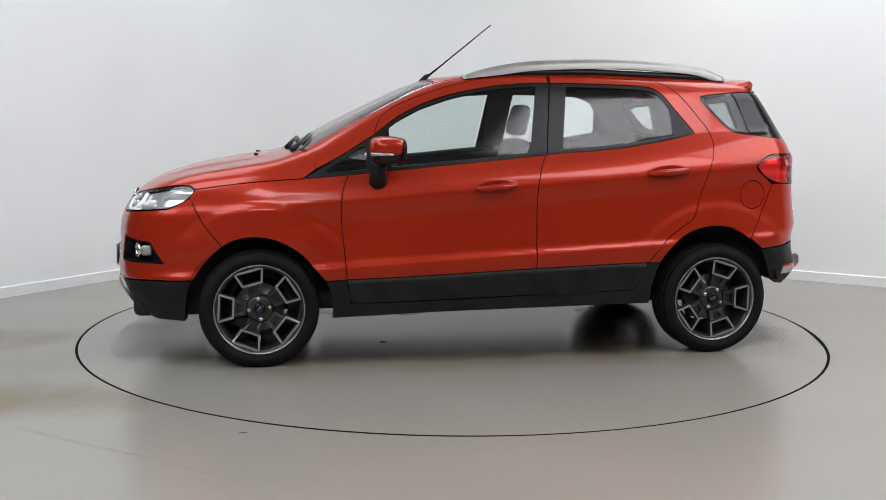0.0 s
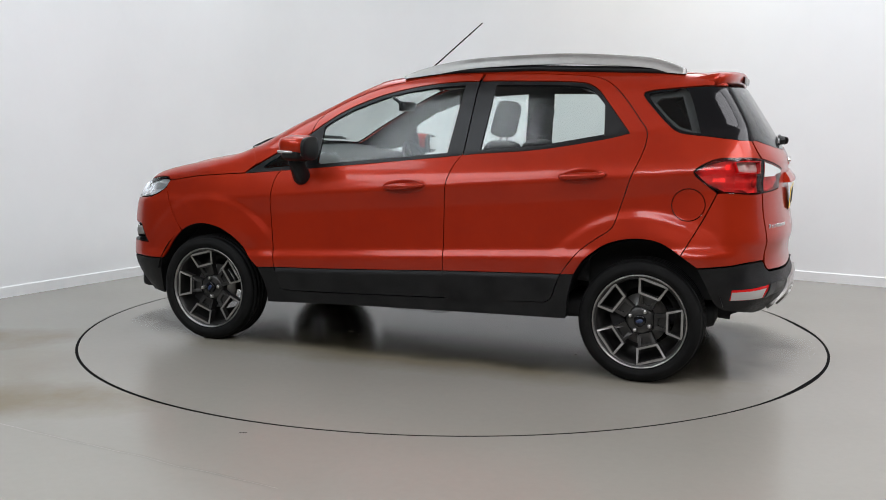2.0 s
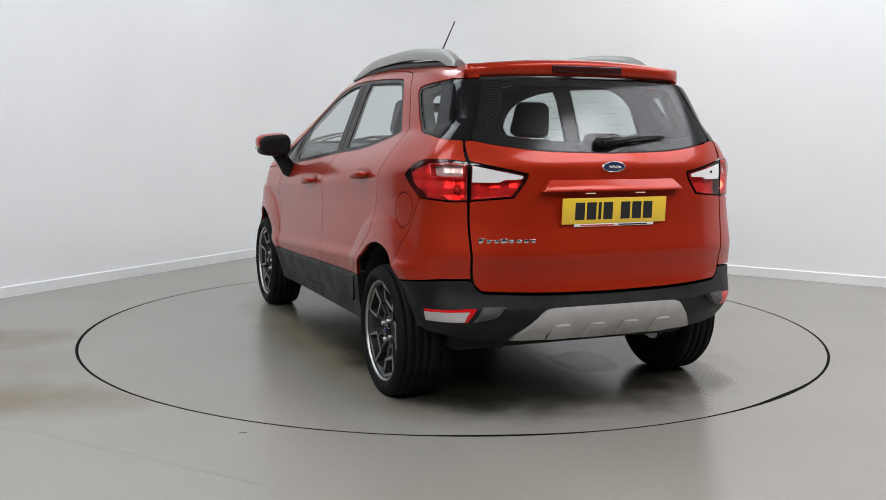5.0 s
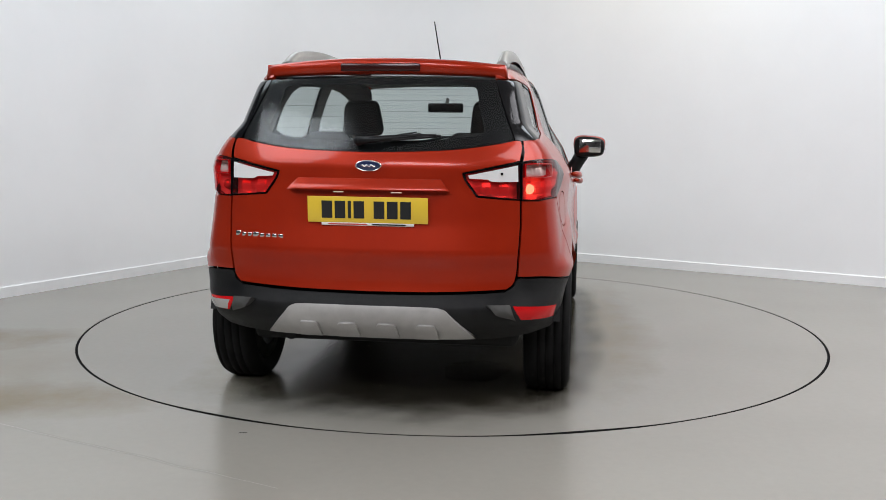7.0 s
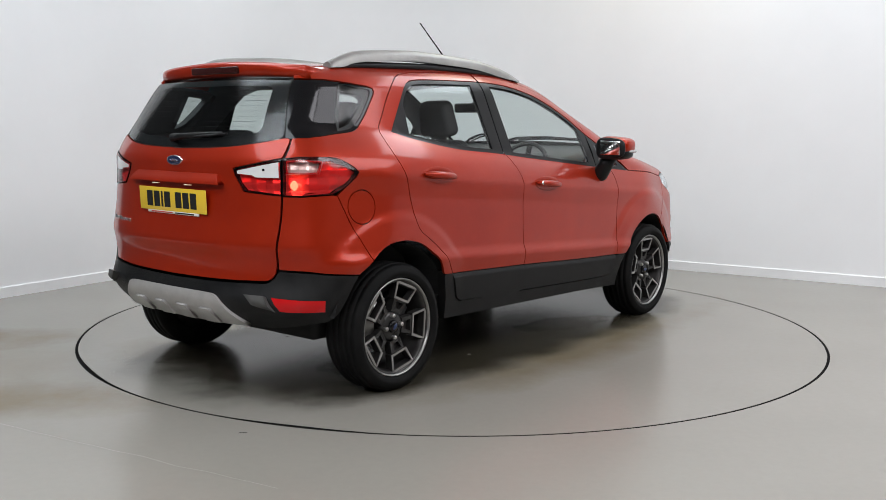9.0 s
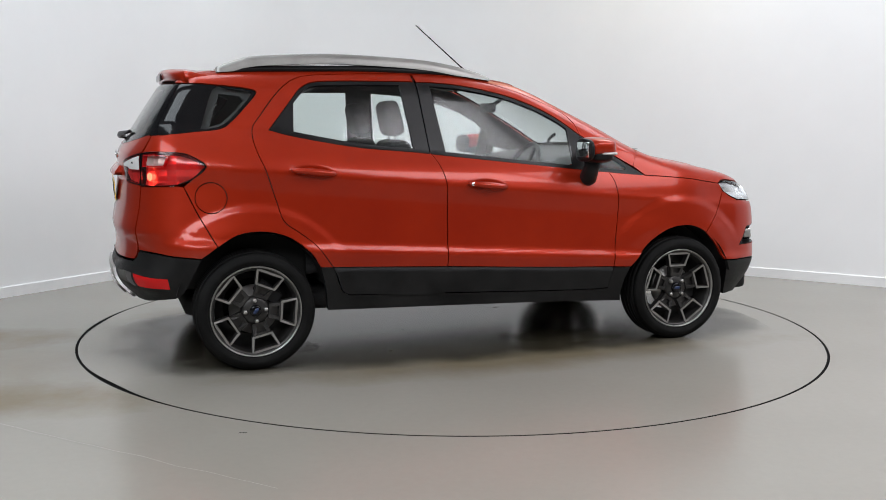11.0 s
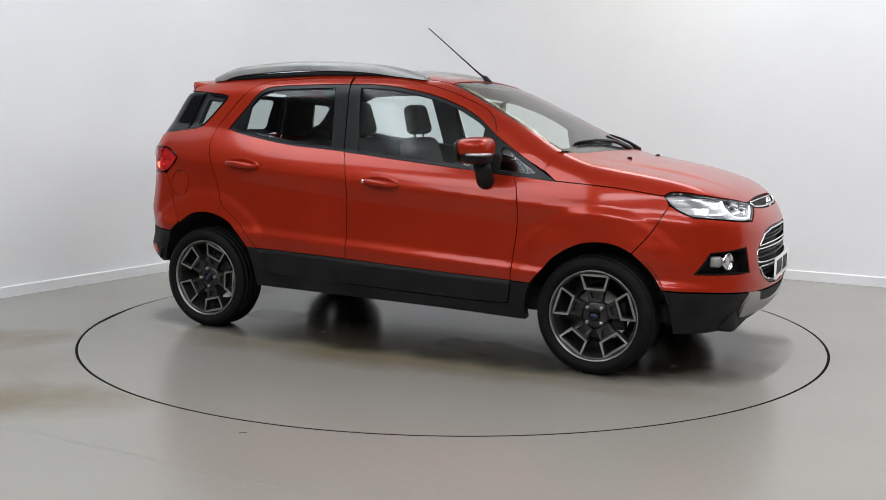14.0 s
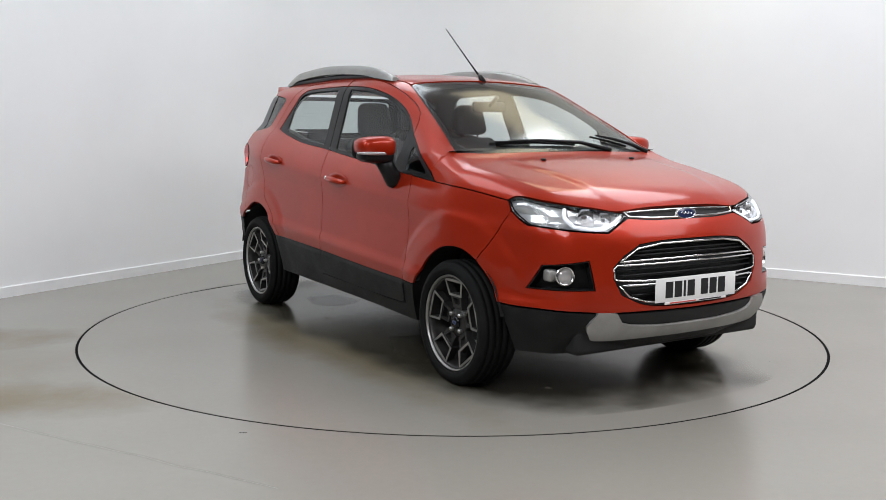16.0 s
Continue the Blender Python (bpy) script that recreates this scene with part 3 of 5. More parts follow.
# ---------------------------------------------------------------- the car's lines, left side, as (x, z)
HOOD_CUT = [(1.575, 0.925), (1.530, 0.931), (1.430, 0.946), (1.317, 0.961), (1.170, 0.973), (1.024, 0.983)]
DLO_LOW = [(1.024, 0.983), (0.860, 0.997), (0.699, 1.011), (0.544, 1.026), (0.234, 1.056), (-0.077, 1.087), (-0.233, 1.103), (-0.389, 1.119), (-0.703, 1.145), (-1.022, 1.198), (-1.158, 1.232)]
DLO_TOP = [(-1.158, 1.232), (-1.035, 1.385), (-0.985, 1.445), (-0.940, 1.475), (-0.880, 1.489), (-0.723, 1.496), (-0.436, 1.500), (-0.244, 1.498), (-0.084, 1.487), (0.075, 1.463), (0.234, 1.426), (0.393, 1.370), (0.518, 1.305), (0.642, 1.214), (0.824, 1.101), (1.024, 0.983)]
DOOR_TOP = [(0.642, 1.214), (0.620, 1.283), (0.550, 1.350), (0.393, 1.421), (0.234, 1.474), (0.075, 1.511), (-0.085, 1.533), (-0.335, 1.543), (-0.566, 1.542), (-0.885, 1.526)]
REAR_CUT = [(-0.885, 1.526), (-0.980, 1.511), (-1.057, 1.470), (-1.131, 1.395), (-1.204, 1.300), (-1.241, 1.250), (-1.249, 1.190), (-1.234, 1.118), (-1.195, 1.020), (-1.147, 0.872), (-1.111, 0.768), (-1.040, 0.714), (-0.947, 0.640), (-0.855, 0.521)]
B_CUT = [(-0.289, 1.109), (-0.262, 1.070), (-0.232, 0.988), (-0.220, 0.896), (-0.219, 0.700), (-0.219, 0.499)]
FRONT_CUT = [(0.785, 1.004), (0.814, 0.951), (0.831, 0.843), (0.828, 0.719), (0.815, 0.594), (0.804, 0.457)]
SILL = [(-0.924, 0.524), (-0.855, 0.521), (-0.219, 0.499), (0.397, 0.470), (0.804, 0.457), (0.915, 0.452)]
ARCH_F = [(0.915, 0.452), (0.965, 0.510), (1.048, 0.600), (1.170, 0.668), (1.290, 0.685), (1.380, 0.668), (1.442, 0.636), (1.516, 0.569), (1.575, 0.490), (1.593, 0.462)]
ARCH_R = [(-0.924, 0.524), (-0.978, 0.604), (-1.071, 0.678), (-1.165, 0.712), (-1.258, 0.720), (-1.352, 0.703), (-1.447, 0.648), (-1.525, 0.590)]
FENDER_CUT = [(1.442, 0.636), (1.530, 0.745), (1.590, 0.855)]
QUARTER = [(-1.684, 1.203), (-1.540, 1.220), (-1.405, 1.236), (-1.345, 1.275), (-1.271, 1.351), (-1.212, 1.423), (-1.245, 1.442), (-1.358, 1.456), (-1.500, 1.468)]


def clad_edge(p):
    """The cladding's chamfered upper edge."""
    xs, zs = zip(*sorted(SILL))
    return 0.013 * np.clip((np.interp(p[:, 0], xs, zs) - p[:, 2]) / 0.016, 0, 1)


def S(points, step=0.03):
    return [tuple(p) for p in to_skin(curve(points, step), "side")]


def SL(points):
    """Straight stretches on the side skin."""
    out = []
    for p, q in zip(points, points[1:]):
        out += curve([p, q], 0.06)
    return [tuple(p) for p in to_skin(out, "side")]


def sub(line, x0, x1):
    """The stretch of a line between two x, ends added."""
    p = sorted(line)
    xs, zs = zip(*p)
    mid = [q for q in p if min(x0, x1) < q[0] < max(x0, x1)]
    a, b = (x0, float(np.interp(x0, xs, zs))), (x1, float(np.interp(x1, xs, zs)))
    return [a] + (mid if x0 < x1 else mid[::-1]) + [b]


def T(points, step=0.03):
    return [tuple(p) for p in to_skin(curve(points, step), "top")]


def N(points, step=0.03):
    return [tuple(p) for p in to_skin(curve(points, step), "nose")]


def R(points, step=0.03):
    return [tuple(p) for p in to_skin(curve(points, step), "tail")]


def straight(points, how, step=0.03):
    """Straight stretches between corners, on the skin."""
    out = []
    for p, q in zip(points, points[1:]):
        out += curve([p, q], step)[:-1]
    return [tuple(p) for p in to_skin(out + [points[-1]], how)]


def flip(points):
    return [(p[0], -p[1], p[2]) for p in points]


def whole(half):
    """A closed outline across the car's middle out of its left half, which starts and ends at the middle."""
    return loop(half, flip(half[::-1]))


def ring_inset(points, chart, d):
    """The same outline drawn in by d, back on the skin."""
    return [tuple(p) for p in unflatten(inset(flatten(np.array(points), chart), d), chart)]


def build_wheel():
    """A wheel whose face looks along +z, its middle at the origin."""
    wheel = new("wheel")
    w = 0.103
    prof = [(0.212, -w * 0.70), (0.238, -w * 0.95), (0.270, -w * 1.02), (0.295, -w * 0.92), (0.305, -w * 0.74)]
    for k in range(4):
        a, b = -0.070 + k * 0.037, -0.070 + k * 0.037 + 0.029
        prof += [(0.309, a), (0.309, b), (0.302, b + 0.001), (0.302, b + 0.007)]
    prof += [(0.305, w * 0.74), (0.295, w * 0.92), (0.272, w * 1.02), (0.262, w * 1.045), (0.258, w * 1.02), (0.244, w * 0.99), (0.2385, w * 0.92), (0.237, w * 0.70), (0.212, w * 0.60)]
    part("tyre", lathe_bm(prof, 72), RUBBER, wheel, "worn black rubber tyre")
    part("rim", lathe_bm([(0.150, -0.085), (0.206, -0.080), (0.208, 0.050), (0.215, 0.074), (0.222, 0.084), (0.231, 0.083), (0.232, 0.074), (0.222, 0.060), (0.214, 0.04), (0.214, -0.085), (0.150, -0.090)], 72), ALLOY_DARK, wheel)
    part("rim_lip", lathe_bm([(0.2255, 0.0800), (0.2285, 0.0915), (0.2320, 0.0945), (0.2355, 0.0940), (0.2370, 0.086)], 72), ALLOY, wheel, "bright machined rim edge")
    part("brake_disc", lathe_bm([(0.0, -0.022), (0.128, -0.022), (0.128, 0.0), (0.070, 0.0), (0.066, 0.028), (0.0, 0.028)], 48), STEEL, wheel)
    part("caliper", box_bm(0.075, 0.150, -0.075, 0.075, -0.03, 0.022, 0.012), DARK, wheel)
    part("hub", lathe_bm([(0.0, 0.056), (0.058, 0.055), (0.070, 0.048), (0.076, 0.030), (0.072, 0.0), (0.0, 0.0)], 40), ALLOY_DARK, wheel)
    cap = part("centre_cap", lathe_bm([(0.0, 0.074), (0.022, 0.073), (0.029, 0.070), (0.031, 0.058)], 28), GLOSS_BLACK, wheel)
    part("cap_badge", lathe_bm([(0.0, 0.0755), (0.017, 0.0752), (0.019, 0.073)], 24, Matrix.Diagonal((1, 0.55, 1, 1))), material("navy_badge", (0.02, 0.035, 0.09), 0.3), cap)
    for k in range(4):
        a = radians(45 + 90 * k)
        m = Matrix.Translation((0.054 * math.cos(a), 0.054 * math.sin(a), 0))
        part("lug_nut", lathe_bm([(0.0, 0.074), (0.0085, 0.074), (0.0115, 0.069), (0.012, 0.05)], 6, m), STEEL, wheel)

    def frame_bm(outer, inner, z0, z1):
        """A closed frame between two outlines of four corners, its bars bevelled in height."""
        bm = bmesh.new()
        rows = []
        for poly, z in ((outer, z0), (outer, z1), (inner, z1), (inner, z0)):
            rows.append([bm.verts.new((x, y, z + dz)) for x, y, dz in poly])
        for a, b in zip(rows, rows[1:] + rows[:1]):
            n = len(a)
            for i in range(n):
                bm.faces.new((a[i], a[(i + 1) % n], b[(i + 1) % n], b[i]))
        bmesh.ops.recalc_face_normals(bm, faces=bm.faces)
        return bm

    for k in range(5):
        turn = Matrix.Rotation(radians(90 + 72 * k), 4, "Z") @ Matrix.Rotation(radians(-90), 4, "Z")
        # the spoke's window frame, then its two-legged neck
        o = [(-0.079, 0.214, 0.012), (0.079, 0.214, 0.012), (0.055, 0.128, 0.0), (-0.055, 0.128, 0.0)]
        i = [(-0.062, 0.199, 0.012), (0.062, 0.199, 0.012), (0.042, 0.142, 0.0), (-0.042, 0.142, 0.0)]
        bm = frame_bm(o, i, 0.030, 0.066)
        bmesh.ops.transform(bm, matrix=turn, verts=bm.verts)
        spoke = part("spoke", bm, ALLOY_DARK, wheel)
        o2 = [(-0.078, 0.213, 0.0125), (0.078, 0.213, 0.0125), (0.0545, 0.129, 0.0005), (-0.0545, 0.129, 0.0005)]
        i2 = [(-0.065, 0.202, 0.0125), (0.065, 0.202, 0.0125), (0.045, 0.139, 0.0005), (-0.045, 0.139, 0.0005)]
        bm = frame_bm(o2, i2, 0.064, 0.0685)
        bmesh.ops.transform(bm, matrix=turn, verts=bm.verts)
        part("spoke_edge", bm, ALLOY, spoke, "bright machined spoke edge")
        o3 = [(-0.046, 0.130, 0.0), (0.046, 0.130, 0.0), (0.036, 0.068, -0.010), (-0.036, 0.068, -0.010)]
        i3 = [(-0.028, 0.119, 0.0), (0.028, 0.119, 0.0), (0.018, 0.086, -0.010), (-0.018, 0.086, -0.010)]
        bm = frame_bm(o3, i3, 0.024, 0.064)
        bmesh.ops.transform(bm, matrix=turn, verts=bm.verts)
        part("spoke_neck", bm, ALLOY_DARK, spoke)
        bm = box_bm(-0.034, 0.034, 0.086, 0.120, 0.030, 0.040)
        bmesh.ops.transform(bm, matrix=turn, verts=bm.verts)
        part("spoke_web", bm, ALLOY_DARK, spoke)
    return wheel


def build_car():
    car = new("car")
    tagged(car, "orange-red five-door compact SUV with black lower cladding", "car")

    # ---- panels seen on both sides
    for mirror in (False, True):
        sign = -1 if mirror else 1

        def P(name, outline, mat, parent=car, label="", chart="long", **kw):
            return panel(name, outline, chart, mat, parent, label, mirror=mirror, **kw)

        # front wing
        P("front_wing", loop(S(HOOD_CUT), S(sub(DLO_LOW, 1.024, 0.785)), S(FRONT_CUT), S([(0.804, 0.457), (0.915, 0.452)]), S(ARCH_F[:7]), S(FENDER_CUT), S([(1.590, 0.855), (1.603, 0.882), (1.575, 0.925)])), PAINT, cell=0.015)

        # front door: skin, frame, pane, cladding, handle
        door = P("front_door", loop(S(sub(DLO_LOW, 0.785, -0.289)), S(B_CUT), S(sub(SILL, -0.219, 0.804)), S(FRONT_CUT[::-1])), PAINT, cell=0.013)
        P("door_frame", loop(S(DOOR_TOP[:7] + [(-0.335, 1.543)]), S([(-0.335, 1.543), (-0.330, 1.499)]), S(sub(DLO_TOP, -0.330, 0.642))), PAINT, door)
        glass_f = loop(S(sub(DLO_LOW, 0.60, -0.19)), S([(-0.19, 1.099), (-0.25, 1.498)]), S(sub(DLO_TOP, -0.25, 0.60)))
        P("window_pane", glass_f, GLASS, door, "green-tinted side window", sink=0.006, lip=0, gap=0.004, cell=0.06).visible_shadow = False
        dlo_f = loop(S(sub(DLO_LOW, 0.642, -0.289)), S([(-0.289, 1.109), (-0.330, 1.499)]), S(sub(DLO_TOP, -0.330, 0.642)))
        hole_f = loop(S(sub([(x, z + 0.020) for x, z in DLO_LOW], 0.565, -0.20)), S([(-0.20, 1.12), (-0.254, 1.476)]), S(sub([(x, z - 0.020) for x, z in DLO_TOP], -0.254, 0.565)))
        P("window_seal", dlo_f, BLACK, door, holes=[hole_f], gap=0.001, sink=0.003, cell=0.03)
        clad = [(-0.219, 0.499), (-0.221, 0.353), (0.401, 0.334), (0.745, 0.330), (0.784, 0.353), (0.804, 0.457)]
        P("door_cladding", loop(S(sub(SILL, 0.804, -0.219)), S(clad[:2]), S([(-0.221, 0.353), (0.401, 0.334), (0.745, 0.330), (0.784, 0.353), (0.804, 0.457)])), CLADDING, door, sink=0.006, lip=0.02, cell=0.011, bulge=clad_edge)

        # rear door
        rdoor = P("rear_door", loop(S(B_CUT[::-1]), S(sub(DLO_LOW, -0.289, -1.158)), S(DLO_TOP[:6] + [(-0.436, 1.500), (-0.342, 1.4995)]), S([(-0.342, 1.4995), (-0.347, 1.543)]), S([(-0.347, 1.543), (-0.566, 1.542), (-0.885, 1.526)]), S(REAR_CUT), S(sub(SILL, -0.855, -0.219))), PAINT, cell=0.013)
        glass_r = loop(S(sub(DLO_LOW, -0.38, -1.158)), S(sub(DLO_TOP, -1.158, -0.43)), S([(-0.43, 1.50), (-0.38, 1.118)]))
        P("window_pane", glass_r, GLASS, rdoor, "green-tinted side window", sink=0.006, lip=0, gap=0.004, cell=0.06).visible_shadow = False
        dlo_r = loop(S(sub(DLO_LOW, -0.293, -1.158)), S(DLO_TOP[:6] + [(-0.436, 1.500), (-0.338, 1.4995)]), S([(-0.338, 1.4995), (-0.293, 1.109)]))
        hole_r = loop(S(sub([(x, z + 0.020) for x, z in DLO_LOW], -0.383, -1.03)), S([(-1.03, 1.222), (-1.02, 1.372)]), S([(-1.02, 1.372), (-0.975, 1.428), (-0.93, 1.458), (-0.87, 1.469), (-0.72, 1.476), (-0.43, 1.480)]), S([(-0.43, 1.480), (-0.383, 1.138)]))
        P("window_seal", dlo_r, BLACK, rdoor, holes=[hole_r], gap=0.001, sink=0.003, cell=0.03)
        P("door_cladding", loop(S(sub(SILL, -0.219, -0.855)), S([(-0.855, 0.521), (-0.825, 0.445), (-0.808, 0.398), (-0.771, 0.370), (-0.700, 0.366)]), S([(-0.700, 0.366), (-0.217, 0.353), (-0.216, 0.499)])), CLADDING, rdoor, sink=0.006, lip=0.02, cell=0.011, bulge=clad_edge)

        # sill with the cladding between arch and doors
        P("sill", loop(S([(-0.924, 0.524), (-0.855, 0.521), (-0.825, 0.445), (-0.808, 0.398), (-0.771, 0.370), (-0.700, 0.366)]), S([(-0.700, 0.366), (-0.221, 0.351), (0.401, 0.332), (0.745, 0.328), (0.784, 0.351), (0.804, 0.455)]), S([(0.804, 0.455), (0.915, 0.452)]), S([(0.915, 0.452), (0.890, 0.390), (0.875, 0.300), (0.880, 0.245)]), S([(0.880, 0.245), (0.402, 0.262), (-0.230, 0.275), (-0.736, 0.284), (-0.880, 0.286)]), S([(-0.880, 0.286), (-0.892, 0.400), (-0.924, 0.524)])), CLADDING, car, "black plastic sill", lip=0.05)

        # side frame: windscreen pillar, roof side, quarter panel
        fuel_c = [(-1.470 + 0.078 * math.cos(a), 0.892 + 0.078 * math.sin(a)) for a in [2 * math.pi * k / 28 for k in range(28)]]
        fuel = [tuple(p) for p in to_skin(fuel_c, "side")]
        top_edge = T([(-1.57, 0.490), (-1.48, 0.500), (-1.1, 0.520), (-0.6, 0.528), (-0.1, 0.525), (0.20, 0.512), (0.300, 0.515), (0.45, 0.545), (0.62, 0.580), (0.80, 0.618), (1.030, 0.668)])
        side = P("side_frame", loop(S([(0.953, 1.033), (0.824, 1.104), (0.642, 1.214)]), S(DOOR_TOP), S(REAR_CUT), S([(-0.855, 0.521), (-0.924, 0.524)]), S(ARCH_R[:7]), S([(-1.447, 0.648), (-1.530, 0.800), (-1.600, 0.950)]),
                                      S([(-1.600, 0.950), (-1.551, 0.990), (-1.489, 1.051), (-1.574, 1.108), (-1.640, 1.1195)]), S([(-1.640, 1.1195), (-1.640, 1.2083)]), S([(-1.640, 1.2083)] + QUARTER[1:]), R([(0.510, 1.468), (0.500, 1.490)]), top_edge), PAINT, holes=[fuel], gap=0.002, cell=0.017)
        P("rear_corner", loop(S([(-1.638, 1.2083), (-1.638, 1.1195)]), S([(-1.638, 1.1195), (-1.690, 1.122)]), R([(0.700, 1.122), (0.646, 1.115)]), R([(0.646, 1.115), (0.650, 1.150), (0.642, 1.199)])), PAINT, side, chart="tail", gap=0.0, lip=0)
        P("fuel_flap", fuel, PAINT, side)
        quarter = P("quarter_window", loop(S(QUARTER), R([(0.510, 1.466), (0.545, 1.360), (0.607, 1.205)]), R([(0.607, 1.204), (0.635, 1.198)])), GLOSS_BLACK, car, "gloss black rear quarter window", chart="tail", sink=0.003, holes=[S([(-1.50, 1.238), (-1.408, 1.252), (-1.350, 1.292), (-1.285, 1.360), (-1.240, 1.418), (-1.262, 1.430), (-1.360, 1.440), (-1.425, 1.446), (-1.50, 1.238)])[:-1]])
        P("window_pane", S([(-1.51, 1.230), (-1.405, 1.246), (-1.345, 1.285), (-1.278, 1.358), (-1.228, 1.421), (-1.258, 1.436), (-1.358, 1.447), (-1.42, 1.452), (-1.51, 1.230)])[:-1], REAR_GLASS, quarter, chart="tail", sink=0.006, lip=0, cell=0.06).visible_shadow = False

        P("gate_seal", loop(R([(0.485, 1.478), (0.518, 1.360), (0.578, 1.198)]), R([(0.640, 1.190), (0.575, 1.360), (0.535, 1.476)])), SEAM, car, chart="tail", sink=0.014, lip=0, cell=0.04)

        P("inner_quarter", SL([(-1.13, 1.185), (-1.165, 1.235), (-1.045, 1.385), (-0.99, 1.450), (-0.95, 1.480), (-1.10, 1.490), (-1.25, 1.470), (-1.205, 1.432), (-1.275, 1.362), (-1.340, 1.288), (-1.405, 1.246), (-1.42, 1.150), (-1.15, 1.150), (-1.13, 1.185)])[:-1], INTERIOR, car, "dark inner quarter trim", sink=0.018, lip=0, cell=0.05)

        # fixed corner window at the windscreen pillar
        tri = loop(S(sub(DLO_LOW, 1.020, 0.642)), S([(0.642, 1.017), (0.642, 1.210)]), S(sub(DLO_TOP, 0.644, 1.018)))
        tri_hole = S([(0.700, 1.030), (0.860, 1.018), (0.905, 1.022), (0.820, 1.078), (0.700, 1.150), (0.700, 1.030)])[:-1]
        corner = P("corner_window", tri, BLACK, car, "black framed corner window", holes=[tri_hole], gap=0.001, sink=0.003)
        P("window_pane", tri_hole, GLASS, corner, sink=0.006, lip=0, gap=-0.004, cell=0.06).visible_shadow = False

        # inner shell behind the gaps
        P("inner_panel", loop(SL([(1.45, 0.92), (1.02, 0.96)]), SL([(x, z + 0.007) for x, z in sub(DLO_LOW, 1.0, -1.14)]), SL([(-1.20, 1.25), (-1.45, 1.23)]), SL([(-1.45, 1.23), (-1.47, 0.72), (-1.35, 0.75), (-1.16, 0.76), (-1.0, 0.70), (-0.90, 0.60), (-0.86, 0.30)]), SL([(-0.86, 0.30), (0.86, 0.27)]), SL([(0.86, 0.27), (0.90, 0.50), (1.0, 0.62), (1.15, 0.70), (1.30, 0.72), (1.45, 0.68)])), INTERIOR, car, "dark inner door trim", sink=0.024, lip=0, cell=0.05)
        P("inner_frame", loop(T([(1.020, 0.636), (0.80, 0.588), (0.62, 0.549), (0.45, 0.514), (0.30, 0.484), (-0.10, 0.485), (-0.60, 0.485), (-1.10, 0.475), (-1.28, 0.470)], 0.06),
                              SL([(-1.265, 1.40), (-1.265, 1.18)]), SL([(-1.265, 1.18), (-1.12, 1.20), (-1.13, 1.24), (-1.02, 1.372), (-0.97, 1.428), (-0.88, 1.468), (-0.72, 1.476), (-0.43, 1.480), (-0.384, 1.118), (-0.25, 1.105), (-0.254, 1.478), (-0.084, 1.467), (0.075, 1.443), (0.234, 1.406), (0.393, 1.350), (0.518, 1.285), (0.60, 1.222), (0.64, 1.14), (0.71, 1.12), (0.80, 1.09), (0.985, 1.05)])), INTERIOR, car, "dark inner window frame", sink=0.022, lip=0, cell=0.05)

        P("pillar_trim", loop(SL([(-1.60, 1.215), (-1.40, 1.235), (-1.32, 1.27), (-1.20, 1.43), (-1.25, 1.46), (-1.50, 1.48)]), R([(0.50, 1.47), (0.56, 1.33), (0.60, 1.21)])), INTERIOR, car, "dark pillar trim", chart="tail", sink=0.03, lip=0.03, cell=0.05, holes=[straight([(-1.455, 1.262), (-1.40, 1.275), (-1.34, 1.325), (-1.275, 1.395), (-1.295, 1.412), (-1.40, 1.422), (-1.455, 1.262)], "side")[:-1]])

        # handles
        for hx, hz, owner in ((0.008, 0.940, door), (-0.955, 1.020, rdoor)):
            y = float(to_skin([(hx, hz)], "side")[0][1])
            part("handle_recess", lathe_bm([(0.0, -0.004), (0.7, -0.002), (1.0, 0.0015), (1.02, -0.001)], 32, pose(hx, sign * (y + 0.0012), hz, -90 * sign, 3.5, 0) @ Matrix.Diagonal((0.124, 0.040, 1, 1))), PAINT, owner)
            grip = [(hx + 0.112 * s, sign * (y + 0.006 + 0.030 * (1 - s * s) ** 0.5 * 1.0), hz - 0.010 * s) for s in [k / 10 - 1 for k in range(21)]]
            part("door_handle", tube_bm(grip, [0.008 + 0.013 * max(0, 1 - (k / 10 - 1) ** 2) ** 0.5 for k in range(21)], 12, 0.9), PAINT, owner)
        if mirror:
            part("lock", lathe_bm([(0.0, 0.004), (0.009, 0.004), (0.011, 0.0)], 16, pose(-0.086, -0.872, 0.949, 90, 0, 0)), CHROME, door)

        # door mirror
        mir = new("door_mirror")
        mir.parent = door

        def shell(y0, y1, x0, x1, z0, z1, mat, nm, label=""):
            bm = bmesh.new()
            bmesh.ops.create_uvsphere(bm, u_segments=28, v_segments=16, radius=1)
            for v in bm.verts:
                c = v.co
                for ax in range(3):
                    c[ax] = math.copysign(abs(c[ax]) ** 0.62, c[ax])
                v.co = Vector(((x0 + x1) / 2 + c.x * (x1 - x0) / 2, sign * ((y0 + y1) / 2 + c.y * (y1 - y0) / 2), (z0 + z1) / 2 + c.z * (z1 - z0) / 2 * (1 - 0.12 * c.y)))
                v.co.x -= 0.035 * max(0, c.y) ** 2
            for f in bm.faces:
                f.smooth = True
            bmesh.ops.recalc_face_normals(bm, faces=bm.faces)
            return part(nm, bm, mat, mir, label)
        shell(0.820, 1.030, 0.546, 0.720, 1.094, 1.204, PAINT, "mirror_cap", "orange-red mirror cap")
        shell(0.826, 1.022, 0.566, 0.706, 1.062, 1.150, BLACK, "mirror_housing")
        shell(0.826, 1.024, 0.543, 0.575, 1.070, 1.197, BLACK, "mirror_bezel")
